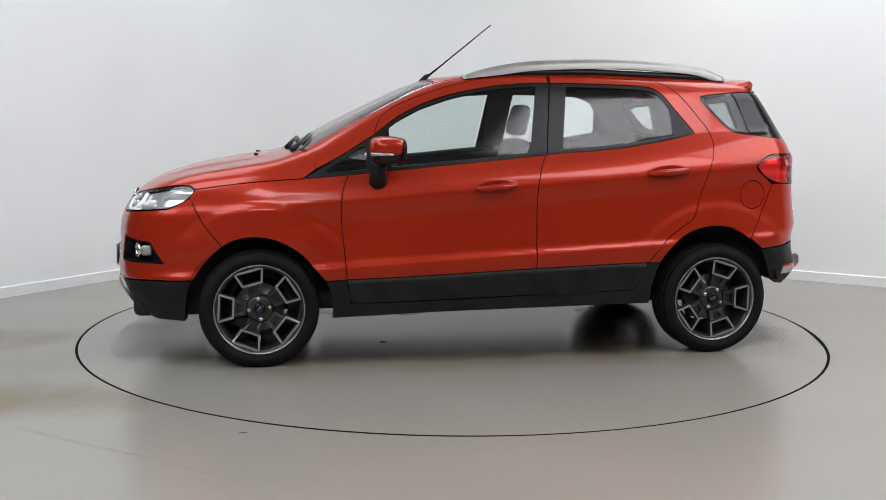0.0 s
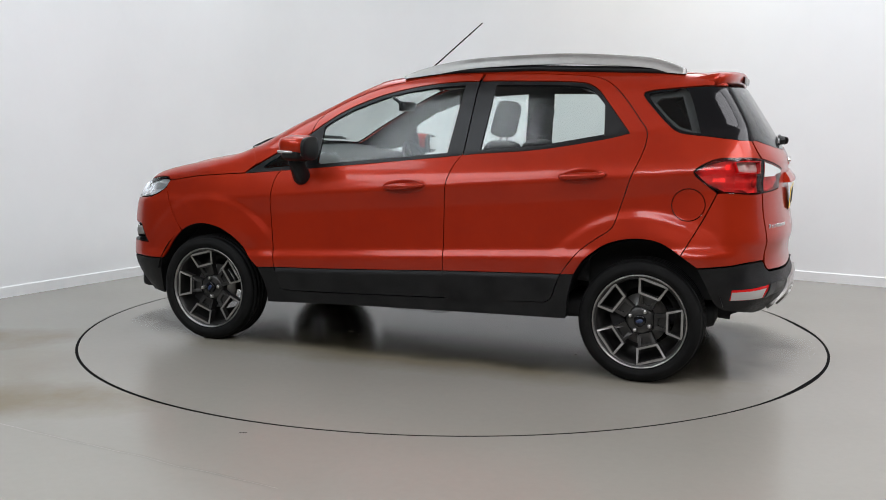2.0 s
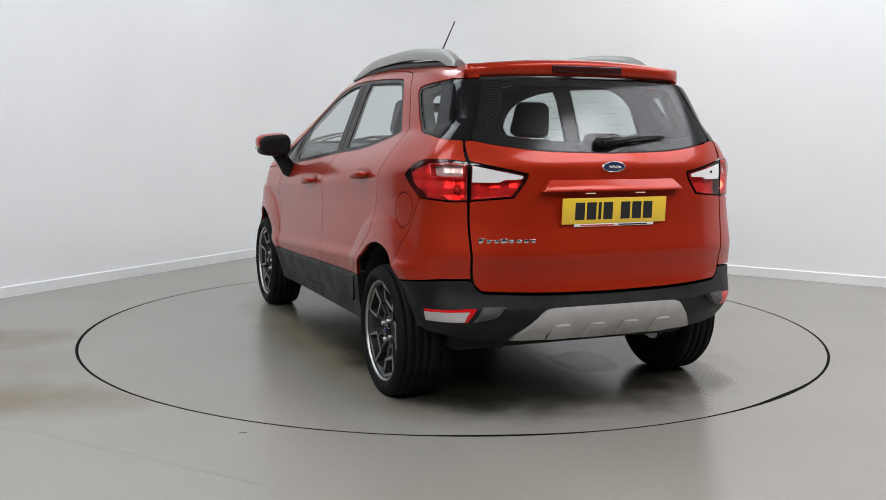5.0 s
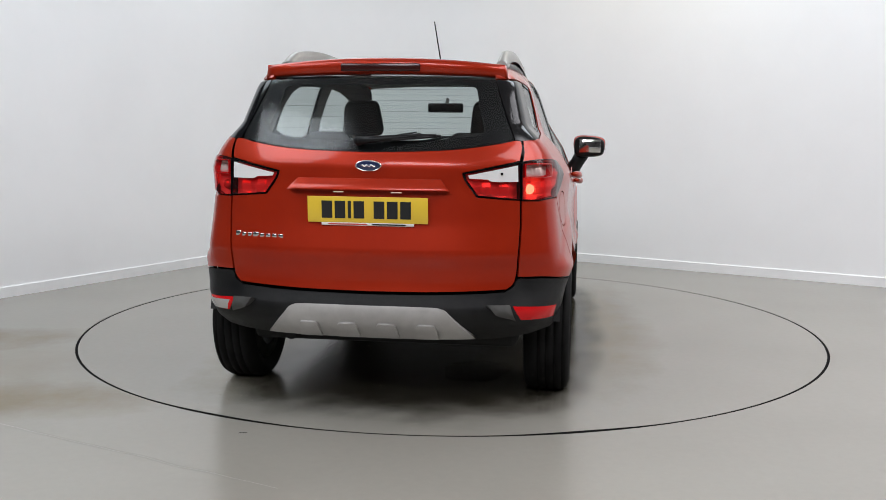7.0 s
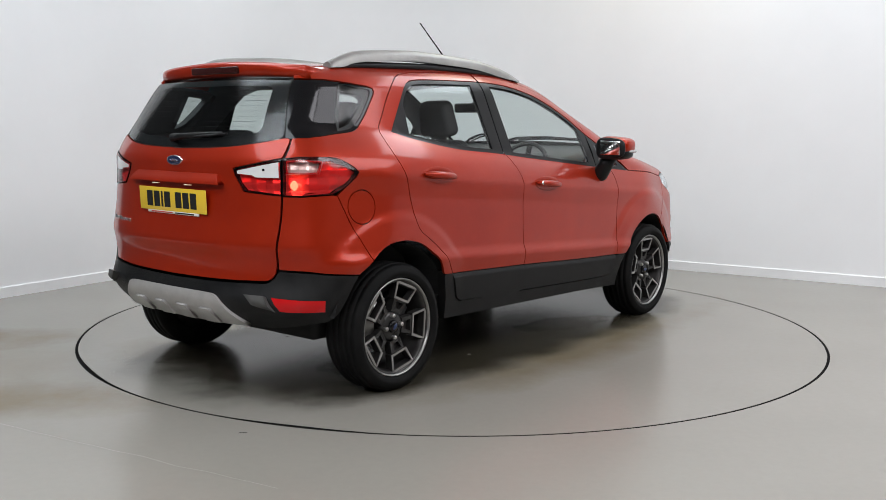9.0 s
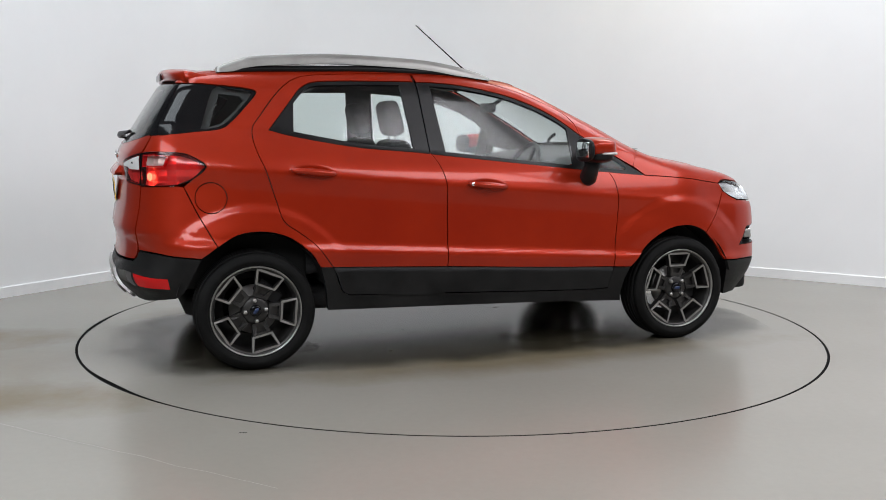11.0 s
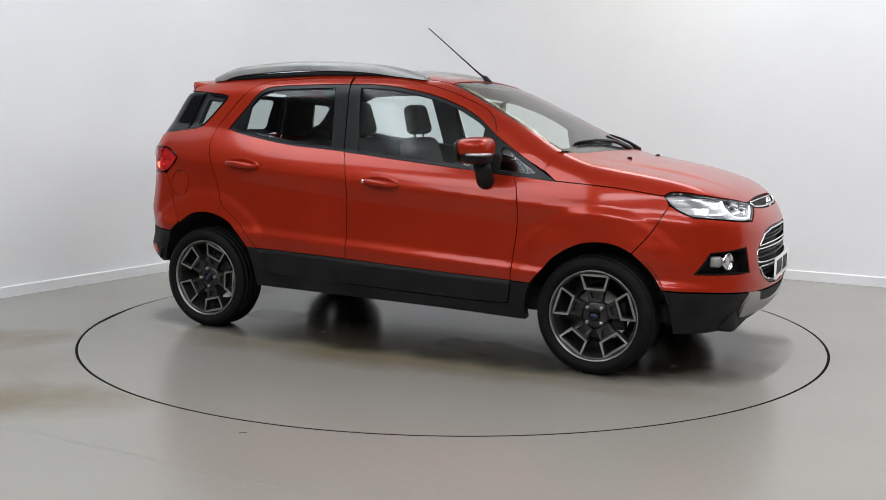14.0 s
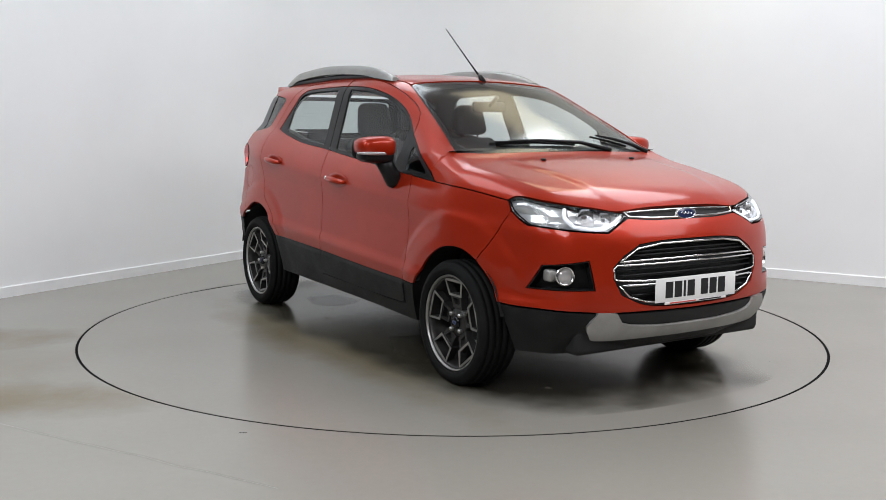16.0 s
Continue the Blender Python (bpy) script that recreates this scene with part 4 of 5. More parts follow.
        part("mirror_glass", box_bm(0.540, 0.546, min(sign * 0.860, sign * 0.998), max(sign * 0.860, sign * 0.998), 1.094, 1.178, 0.002), CHROME, mir, "mirror glass")
        shell(0.880, 1.0325, 0.600, 0.7225, 1.103, 1.128, CLEAR_LENS, "indicator", "clear indicator strip")
        foot = [(0.640, sign * 0.775, 0.955), (0.640, sign * 0.815, 0.975), (0.640, sign * 0.850, 1.030), (0.638, sign * 0.880, 1.085)]
        part("mirror_foot", tube_bm(foot, [0.046, 0.050, 0.044, 0.048], 14), BLACK, mir)

        # headlamp
        lamp_out = loop(S([(1.575, 0.925), (1.605, 0.884), (1.652, 0.854), (1.720, 0.826)]), N([(0.640, 0.812), (0.540, 0.803), (0.465, 0.800)]), N([(0.465, 0.800), (0.400, 0.835), (0.345, 0.862)]), N([(0.345, 0.862), (0.375, 0.880), (0.480, 0.898), (0.580, 0.912)]), S([(1.745, 0.930), (1.660, 0.942), (1.605, 0.941), (1.575, 0.925)]))
        lamp = P("headlamp", lamp_out, LENS, car, "clear headlamp with chrome reflectors", chart="nose", gap=0.004, lip=0, cell=0.03)
        lamp.visible_shadow = False
        P("lamp_housing", lamp_out, REFLECTOR, lamp, "silver lamp housing", chart="nose", gap=0.005, sink=0.030, lip=0, cell=0.008, flat=True, bulge=lambda p: 0.016 * np.abs((p[:, 1] * 17 + p[:, 2] * 9) % 2 - 1) - 0.010 * np.abs((p[:, 2] * 30) % 2 - 1))
        P("lamp_surround", lamp_out, GLOSS_BLACK, lamp, chart="nose", gap=0.001, holes=[ring_inset(lamp_out, "nose", 0.003)], sink=0.002, lip=0.024)
        # light guide: an upright bar near the outer end, then along the lower edge to the inner tip
        for guide, r in (([(0.612, 0.897), (0.628, 0.862), (0.606, 0.826)], 0.009), ([(0.606, 0.824), (0.540, 0.813), (0.468, 0.811)], 0.007), ([(0.468, 0.811), (0.415, 0.838), (0.368, 0.862)], 0.007)):
            line = N(guide)
            part("light_strip", tube_bm([(p[0] - 0.014, sign * p[1], p[2]) for p in line], r, 8), WHITE_STRIP, lamp, "white light strip")
        for ly, lz, rr in ((0.45, 0.850, 0.034), (0.535, 0.862, 0.040)):
            q = to_skin([(ly, lz)], "nose")[0]
            bowl = part("reflector_bowl", lathe_bm([(rr, 0.0), (rr * 0.96, -0.004), (rr * 0.7, -0.022), (rr * 0.3, -0.030), (0, -0.031)], 7, pose(q[0] - 0.024, sign * q[1], q[2], 0, 80, sign * 22)), CHROME, lamp)
            part("bulb_shield", lathe_bm([(0.0, 0.004), (rr * 0.22, 0.002), (rr * 0.26, -0.02)], 14, pose(q[0] - 0.026, sign * q[1], q[2], 0, 80, sign * 22)), GREY_PLASTIC, bowl)

        # fog lamp in its black recess
        fog_out = straight([(0.720, 0.652), (0.568, 0.677), (0.545, 0.547), (0.752, 0.545), (0.720, 0.652)], "nose")[:-1]
        fog = P("fog_lamp_recess", fog_out, BLACK, car, "black fog lamp recess", chart="nose", sink=0.060, gap=-0.010, lip=0)
        q = to_skin([(0.634, 0.605)], "nose")[0]
        aim = pose(q[0] - 0.070, sign * q[1], q[2], 0, 86, sign * 18)
        P("recess_wall", fog_out, BLACK, fog, chart="nose", holes=[ring_inset(fog_out, "nose", 0.005)], gap=0.001, sink=0.002, lip=0.062)
        part("fog_ring", lathe_bm([(0.032, 0.0), (0.044, 0.0), (0.046, 0.028), (0.043, 0.036), (0.037, 0.036), (0.034, 0.022)], 32, aim), CHROME, fog, "chrome fog lamp ring")
        part("fog_lens", lathe_bm([(0.035, 0.020), (0.028, 0.028), (0.015, 0.032), (0.0, 0.033)], 28, aim), CLEAR_LENS, fog)
        part("fog_collar", box_bm(q[0] - 0.120, q[0] - 0.068, min(sign * (q[1] + 0.03), sign * (q[1] + 0.075)), max(sign * (q[1] + 0.03), sign * (q[1] + 0.075)), q[2] - 0.024, q[2] + 0.030, 0.01), SILVER, fog)

        # tail lamp: outer half on the body, inner half on the tailgate
        outer_t = loop(S([(-1.489, 1.051), (-1.551, 0.990), (-1.630, 0.955)]), R([(0.712, 0.948), (0.643, 0.950)]), R([(0.643, 0.950), (0.640, 1.112)]), R([(0.640, 1.112), (0.700, 1.119)]), S([(-1.690, 1.121), (-1.574, 1.106), (-1.489, 1.051)]))
        clear_t = loop(straight([(0.655, 1.046), (0.655, 1.103), (0.725, 1.106)], "tail"), S([(-1.672, 1.100), (-1.690, 1.050)]), straight([(0.725, 1.046), (0.655, 1.046)], "tail"))
        facets = lambda p: 0.012 * np.abs((p[:, 1] * 22 + p[:, 0] * 15) % 2 - 1) + 0.008 * np.abs((p[:, 2] * 34) % 2 - 1)
        tail = P("tail_lamp", outer_t, RED_GLASS, car, "lit red and clear tail lamp" if mirror else "red and clear tail lamp", chart="tail", cell=0.012, gap=0.002, sink=-0.004, lip=0, holes=[clear_t])
        tail.visible_shadow = False
        P("lamp_housing", outer_t, TAIL_REFLECTOR, tail, "silver lamp housing", chart="tail", cell=0.009, gap=0.004, sink=0.034, lip=0, bulge=facets, flat=True)
        P("lamp_surround", outer_t, GLOSS_BLACK, tail, chart="tail", holes=[ring_inset(outer_t, "tail", 0.0025)], gap=0.0, sink=-0.004, lip=0.04)
        P("clear_lens", clear_t, PINK_GLASS, tail, "smoky clear lamp lens", chart="tail", cell=0.012, sink=-0.0055, lip=0, gap=0.0).visible_shadow = False
        P("lens_divider", clear_t, RED_LENS, tail, chart="tail", cell=0.012, sink=-0.003, lip=0.03, gap=-0.001, holes=[ring_inset(clear_t, "tail", 0.0025)])
        q = to_skin([(0.672, 0.995)], "tail")[0]
        part("tail_bulb", lathe_bm([(0.0, 0.014), (0.014, 0.011), (0.022, 0.0), (0.015, -0.008), (0.0, -0.010)], 16, pose(q[0] + 0.022, sign * q[1], q[2], 0, -90, 0)), TAIL_BULB if mirror else CLEAR_LENS, tail, "glowing tail bulb" if mirror else "unlit tail bulb")
        inner_t = straight([(0.632, 1.110), (0.402, 1.062), (0.412, 1.035), (0.462, 0.968), (0.637, 0.952), (0.632, 1.110)], "tail")[:-1]
        lid = P("lid_lamp", inner_t, RED_GLASS, car, "red and clear tailgate lamp", chart="tail", cell=0.012, sink=-0.003, lip=0, gap=0.002)
        lid.visible_shadow = False
        P("lamp_housing", inner_t, TAIL_REFLECTOR, lid, "silver lamp housing", chart="tail", cell=0.009, gap=0.004, sink=0.030, lip=0, bulge=facets, flat=True)
        P("lamp_surround", inner_t, GLOSS_BLACK, lid, chart="tail", holes=[ring_inset(inner_t, "tail", 0.0025)], gap=0.0, sink=-0.003, lip=0.034)
        insert = P("clear_lens", straight([(0.626, 1.100), (0.418, 1.057), (0.425, 1.040), (0.500, 1.036), (0.520, 1.026), (0.629, 1.026), (0.626, 1.100)], "tail")[:-1], WHITE_LENS, lid, "white lamp insert", chart="tail", cell=0.012, sink=-0.0045, lip=0.003)
        if mirror:
            q = to_skin([(0.560, 1.062)], "tail")[0]
            part("insert_clip", box_bm(q[0] - 0.009, q[0] + 0.01, -0.566, -0.556, 1.057, 1.067, 0.001), GLOSS_BLACK, insert)

        # red corner below the tail lamp
        P("bumper_corner", loop(S([(-1.600, 0.950), (-1.530, 0.800), (-1.447, 0.648)]), S([(-1.447, 0.648), (-1.525, 0.590)]), S([(-1.525, 0.590), (-1.60, 0.598), (-1.68, 0.606)]), R([(0.740, 0.618), (0.634, 0.622)]), R([(0.634, 0.622), (0.644, 0.830), (0.643, 0.946)]), R([(0.643, 0.948), (0.712, 0.946)]), S([(-1.630, 0.953), (-1.600, 0.950)])), PAINT, car, "orange-red bumper corner", chart="tail")

        # rear reflector
        lamp = P("rear_reflector", straight([(0.797, 0.490), (0.612, 0.504), (0.649, 0.437), (0.783, 0.432), (0.797, 0.490)], "tail")[:-1], RED_LENS, car, "red bumper reflector" if mirror else "clear bumper lamp with red edge", chart="tail", cell=0.012, sink=-0.0015, lip=0.006)
        if not mirror:
            P("clear_lens", straight([(0.795, 0.479), (0.640, 0.489), (0.660, 0.439), (0.782, 0.434), (0.795, 0.479)], "tail")[:-1], CLEAR_LENS, lamp, "clear lamp lens", chart="tail", cell=0.012, sink=-0.0035, lip=0.003)
        # moulded step beside it, light from above painted as a paler grey
        P("bumper_step", straight([(0.597, 0.506), (0.500, 0.507), (0.540, 0.470), (0.633, 0.434), (0.597, 0.506)], "tail")[:-1], GREY_PLASTIC, car, "grey bumper step with top light painted in", chart="tail", cell=0.012, sink=-0.004, lip=0.045, bulge=lambda p: 0.030 * ease(p[:, 2], 0.44, 0.485))

        # wheel housing
        for wx in (1.257, -1.258):
            bm = bmesh.new()
            steps = 24
            rows = []
            for yy in (0.812, 0.42):
                rows.append([bm.verts.new((wx + (0.385 if wx > 0 else 0.405) * math.cos(a), sign * yy, 0.305 + (0.385 if wx > 0 else 0.405) * math.sin(a))) for a in [radians(14 + 152 * k / steps) for k in range(steps + 1)]])
            for k in range(steps):
                bm.faces.new((rows[0][k], rows[0][k + 1], rows[1][k + 1], rows[1][k]))
            bm.faces.new(rows[1])
            part("wheel_housing", bm, DARK, car)

    # ---- bonnet
    side_l = S(HOOD_CUT)
    front_edge = loop(S([(1.575, 0.925), (1.605, 0.944), (1.660, 0.945), (1.745, 0.933)]), N([(0.580, 0.915), (0.480, 0.901), (0.375, 0.884), (0.200, 0.897), (0.0, 0.900)]))
    back = loop(S([(1.024, 0.983), (0.953, 1.035)]), T([(1.010, 0.690), (1.035, 0.672)]), T([(1.035, 0.668), (1.085, 0.500), (1.110, 0.250), (1.118, 0.0)]))
    hood = panel("bonnet", whole(loop(front_edge[::-1], side_l, back)), "long", PAINT, car, gap=0.003)
    for sy in (0.30, -0.30):
        q = to_skin([(1.27, sy)], "top")[0]
        part("washer_jet", box_bm(q[0] - 0.012, q[0] + 0.012, q[1] - 0.010, q[1] + 0.010, q[2] - 0.002, q[2] + 0.010, 0.004), BLACK, hood)

    # ---- windscreen, roof
    ws = whole(loop(T([(0.306, 0.0), (0.304, 0.300), (0.300, 0.512)]), T([(0.300, 0.512), (0.45, 0.542), (0.62, 0.577), (0.80, 0.615), (1.030, 0.665)]), T([(1.030, 0.665), (1.080, 0.500), (1.105, 0.250), (1.112, 0.0)])))
    screen = panel("windscreen", ws, "long", SCREEN_GLASS, car, "clear tinted windscreen", sink=0.004, lip=0, cell=0.05)
    screen.visible_shadow = False
    ws_in = ring_inset(ws, "long", 0.023)
    panel("screen_border", ws, "long", PRINT_BLACK, screen, "black printed windscreen border", holes=[ws_in], sink=0.006, lip=0)
    cowl = whole(loop(T([(1.035, 0.0), (1.028, 0.300), (0.998, 0.560), (0.965, 0.640)]), T([(1.030, 0.660), (1.080, 0.500), (1.105, 0.250), (1.112, 0.0)])))
    panel("scuttle", cowl, "long", BLACK, screen, "black scuttle panel", sink=0.012, lip=0)
    roof = whole(loop(T([(0.302, 0.0), (0.300, 0.300), (0.296, 0.508)]), T([(0.296, 0.508), (0.20, 0.508), (-0.1, 0.521), (-0.6, 0.524), (-1.1, 0.516), (-1.48, 0.496), (-1.57, 0.486)]), T([(-1.57, 0.486), (-1.58, 0.250), (-1.585, 0.0)])))
    roof_ob = panel("roof", roof, "long", PAINT, car, gap=0.003)
    lining = whole(loop(T([(0.27, 0.0), (0.26, 0.300), (0.25, 0.46)]), T([(0.25, 0.46), (-0.1, 0.50), (-0.6, 0.51), (-1.1, 0.50), (-1.55, 0.47)]), T([(-1.55, 0.47), (-1.58, 0.0)])))
    panel("roof_lining", lining, "long", LINING, car, "pale fabric roof lining", sink=0.030, lip=0, cell=0.06)

    # ---- tailgate
    gate = whole(loop(R([(0.0, 1.150), (0.310, 1.160), (0.500, 1.182), (0.607, 1.203)]), R([(0.607, 1.203), (0.636, 1.198), (0.640, 1.150), (0.634, 1.114)]), R([(0.634, 1.114), (0.400, 1.064)]), R([(0.400, 1.064), (0.410, 1.034), (0.460, 0.965)]), R([(0.460, 0.965), (0.639, 0.950)]), R([(0.639, 0.950), (0.641, 0.830), (0.630, 0.640), (0.616, 0.592), (0.590, 0.570)]), R([(0.590, 0.570), (0.300, 0.560), (0.0, 0.556)])))
    lid = panel("tailgate", gate, "tail", PAINT, car, gap=0.003)
    rw = whole(loop(R([(0.0, 1.474), (0.300, 1.472), (0.508, 1.466)]), R([(0.508, 1.466), (0.545, 1.360), (0.605, 1.206)]), R([(0.605, 1.206), (0.500, 1.184), (0.310, 1.162), (0.0, 1.152)])))
    rear_glass = panel("rear_window", rw, "tail", REAR_GLASS, lid, "tinted heated rear window", sink=0.004, lip=0, cell=0.05, gap=0.002)
    rear_glass.visible_shadow = False
    rw_in = whole(loop(R([(0.0, 1.440), (0.250, 1.440), (0.400, 1.436), (0.432, 1.420)]), R([(0.432, 1.420), (0.455, 1.320), (0.475, 1.245), (0.445, 1.225)]), R([(0.445, 1.225), (0.25, 1.205), (0.0, 1.200)])))
    panel("window_border", rw, "tail", PRINT_BLACK, lid, "black printed window border", holes=[rw_in], sink=0.006, lip=0, gap=0.002)
    for k in range(9):
        z = 1.225 + k * 0.024
        line = to_skin([(yy, z) for yy in np.linspace(-0.43, 0.43, 9)], "tail")
        part("heating_wire", tube_bm([(p[0] + 0.009, p[1], p[2]) for p in line], 0.0004, 4), SEAM, rear_glass)
    trim = whole(loop(R([(0.0, 1.172), (0.310, 1.182), (0.550, 1.208), (0.600, 1.130)]), R([(0.58, 0.62), (0.0, 0.60)])))
    panel("tailgate_trim", trim, "tail", INTERIOR, lid, "dark tailgate trim", sink=0.035, lip=0, cell=0.06)
    # grip bar over the plate, plate recess
    grip = straight([(0.310, 1.040), (-0.310, 1.040), (-0.350, 0.985), (0.350, 0.985), (0.310, 1.040)], "tail")[:-1]
    panel("tailgate_grip", grip, "tail", PAINT, lid, sink=-0.002, lip=0.045, cell=0.012, bulge=lambda p: 0.046 * np.clip((1.046 - p[:, 2]) / 0.045, 0, 1) * 0.8)
    for yy in (0.125, -0.125):
        part("plate_lamp", box_bm(-1.924, -1.910, yy - 0.022, yy + 0.022, 0.979, 0.983, 0.001), PLATE_BULB, lid, "small lit number plate lamp")
    q = to_skin([(0.0, 1.092)], "tail")[0]
    badge_m = pose(q[0] - 0.001, 0, 1.092, 90, 0, -90) @ Matrix.Rotation(radians(4), 4, "X")
    oval = Matrix.Diagonal((0.058, 0.024, 1, 1))
    navy = material("navy_enamel", (0.012, 0.022, 0.075), 0.15, 0.0, Coat_Weight=1.0)

    def oval_badge(parent, m):
        rim = part("badge", lathe_bm([(0.0, 0.006), (0.86, 0.006), (0.90, 0.009), (0.97, 0.008), (1.0, 0.0)], 40, m @ oval), CHROME, parent, "chrome-rimmed oval badge")
        part("badge_field", lathe_bm([(0.0, 0.0095), (0.70, 0.009), (0.86, 0.0075)], 40, m @ oval), navy, rim, "navy oval field")
        pts = [(-0.030 + 0.060 * k / 10, 0.006 * math.sin(k * 1.9), 0.0098) for k in range(11)]
        part("badge_mark", tube_bm([m @ Vector(p) for p in pts], 0.0024, 6), CHROME, rim)
    oval_badge(lid, badge_m)

    def number_plate(parent, m, colour, name):
        base = part(name, box_bm(-0.26, 0.26, -0.0555, 0.0555, 0.0, 0.004, 0.002, 2, m), material(name + "_face", colour, 0.35, 0.0, Coat_Weight=0.5), parent, "yellow number plate" if colour[2] < 0.1 else "white number plate")
        black = SEAM
        x = -0.198
        for w in (0.046, 0.046, 0.014, 0.046, 0.0, 0.046, 0.046, 0.046):
            if w:
                part("plate_bar", box_bm(x, x + w, -0.037, 0.037, 0.0035, 0.0050, 0.0, 1, m), black, base)
                x += w + 0.011
            else:
                x += 0.030
        strip = part("dealer_strip", box_bm(-0.20, 0.20, -0.068, -0.0558, 0.0, 0.004, 0.001, 1, m), material("dealer_strip_white", (0.75, 0.73, 0.70), 0.4), base, "white dealer strip")
        part("dealer_bar", box_bm(-0.170, 0.000, -0.0650, -0.0590, 0.0035, 0.0046, 0, 1, m), material("dealer_red", (0.50, 0.06, 0.05), 0.5), strip)
        part("dealer_bar", box_bm(0.020, 0.165, -0.0650, -0.0590, 0.0035, 0.0046, 0, 1, m), black, strip)
        return base
    number_plate(lid, pose(-1.914, 0.0, 0.906, 90, 0, -90) @ Matrix.Rotation(radians(3), 4, "X"), (0.78, 0.52, 0.035), "rear_number_plate")
    # plain chrome script on the tailgate
    for k, w in enumerate((0.028, 0.022, 0.022, 0.028, 0.022, 0.022, 0.022, 0.022)):
        yy = 0.596 - k * 0.0300
        q = to_skin([(yy, 0.800)], "tail")[0]
        part("model_script", box_bm(-w / 2, w / 2, -0.008, 0.008 + (0.005 if k in (0, 3) else 0), -0.002, 0.004, 0.002, 2, pose(q[0], yy, 0.783, 90, 0, -90 - 12)), CHROME, lid)
    # wiper
    q0, q1 = to_skin([(0.02, 1.195), (-0.30, 1.225)], "tail")
    wiper = part("rear_wiper", tube_bm([(q0[0] - 0.030, 0.05, 1.195), (q0[0] - 0.034, -0.02, 1.203), (q1[0] - 0.022, -0.16, 1.215), (q1[0] - 0.020, -0.28, 1.222)], [0.020, 0.014, 0.009, 0.006], 8), BLACK, lid)
    part("wiper_blade", tube_bm([(q0[0] - 0.014, 0.03, 1.188), (q0[0] - 0.016, -0.12, 1.202), (q1[0] - 0.014, -0.30, 1.218)], 0.006, 6), BLACK, wiper)
    part("wiper_hub", lathe_bm([(0.0, 0.03), (0.018, 0.028), (0.022, 0.0)], 20, pose(q0[0] - 0.004, 0.05, 1.195, 90, 0, -90)), BLACK, wiper)

    # ---- rubber seals along the inside of the belt line
    for side in (-1, 1):
        line = []
        for k in range(15):
            x = -1.06 + 1.93 * k / 14
            z = float(BELT(np.array(x)))
            line.append((x, side * (float(half_width(np.array([x]), np.array([z]))[0]) - 0.040), z - 0.002))
        part("belt_seal", tube_bm(line, 0.021, 8), BLACK, car)

    # ---- spoiler
    bm = bmesh.new()
    rows = []
    for k in range(29):
        s = -1 + 2 * k / 28
        s = s * (1.18 - 0.18 * s * s)
        e = abs(s)
        xb = -1.657 + 0.035 * e * e + 0.045 * e ** 8
        tops = [(-1.38, 1.558, 1.502, 0.552), (-1.46, 1.557, 1.512, 0.550), (-1.53, 1.562, 1.526, 0.547), (min(-1.565, xb + 0.05), 1.560, 1.530, 0.543), (xb + 0.012, 1.553, 1.526, 0.538), (xb, 1.537, 1.513, 0.538)]
        bottoms = [(xb + 0.008, 1.497, 1.480, 0.543), (xb + 0.020, 1.486, 1.474, 0.548), (min(-1.555, xb + 0.06), 1.486, 1.470, 0.554), (-1.53, 1.486, 1.471, 0.562), (-1.46, 1.486, 1.482, 0.570), (-1.38, 1.50, 1.497, 0.560)]
        rows.append([bm.verts.new((px, s * w, z0 + (z1 - z0) * e * e)) for px, z0, z1, w in tops + bottoms])
    for a, b in zip(rows, rows[1:]):
        for i in range(len(a) - 1):
            bm.faces.new((a[i], a[i + 1], b[i + 1], b[i])).smooth = True
    for r in (rows[0], rows[-1]):
        for i in range(5):
            bm.faces.new((r[i], r[i + 1], r[10 - i], r[11 - i])).smooth = True
    bmesh.ops.recalc_face_normals(bm, faces=bm.faces)
    spoiler = part("roof_spoiler", bm, PAINT, lid, "orange-red roof spoiler")
    part("high_brake_lamp", box_bm(-1.661, -1.62, -0.178, 0.178, 1.498, 1.532, 0.005), material("dark_red_lens", (0.035, 0.006, 0.005), 0.15), spoiler, "dark red brake lamp")

    # ---- rear bumper
    low_r = [(0.0, 0.335), (0.30, 0.338), (0.55, 0.345), (0.68, 0.362)]
    bump = whole(loop(R([(0.0, 0.548), (0.300, 0.552), (0.585, 0.562)]), R([(0.585, 0.562), (0.620, 0.586), (0.636, 0.615), (0.740, 0.612)]), S([(-1.68, 0.602), (-1.60, 0.594), (-1.525, 0.586)]), S([(-1.525, 0.586), (-1.578, 0.476), (-1.610, 0.412), (-1.650, 0.380)]), R(low_r[::-1])))
    bumper = panel("rear_bumper", bump, "tail", CLADDING, car, "black plastic rear bumper", lip=0.02)
    skid = whole(loop(R([(0.0, 0.501), (0.200, 0.501), (0.310, 0.498), (0.345, 0.484)]), R([(0.345, 0.484), (0.462, 0.362)]), R([(0.462, 0.360), (0.380, 0.356), (0.0, 0.353)])))
    plate = panel("skid_plate", skid, "tail", SKID, bumper, "silver skid plate", sink=-0.014, lip=0.03)
    for yy in (-0.255, -0.085, 0.085, 0.255):
        panel("skid_notch", straight([(yy - 0.045, 0.422), (yy - 0.035, 0.434), (yy + 0.035, 0.434), (yy + 0.045, 0.422), (yy + 0.052, 0.366), (yy - 0.052, 0.366), (yy - 0.045, 0.422)], "tail")[:-1], "tail", SKID, plate, sink=-0.026, lip=0.014)
    part("exhaust", tube_bm([(-1.45, 0.42, 0.30), (-1.60, 0.42, 0.305), (-1.66, 0.42, 0.30)], 0.026, 14), DARK, car)
    part("rear_silencer", tube_bm([(-1.62, -0.25, 0.36), (-1.62, 0.45, 0.36)], 0.10, 16, 0.6), DARK, car)

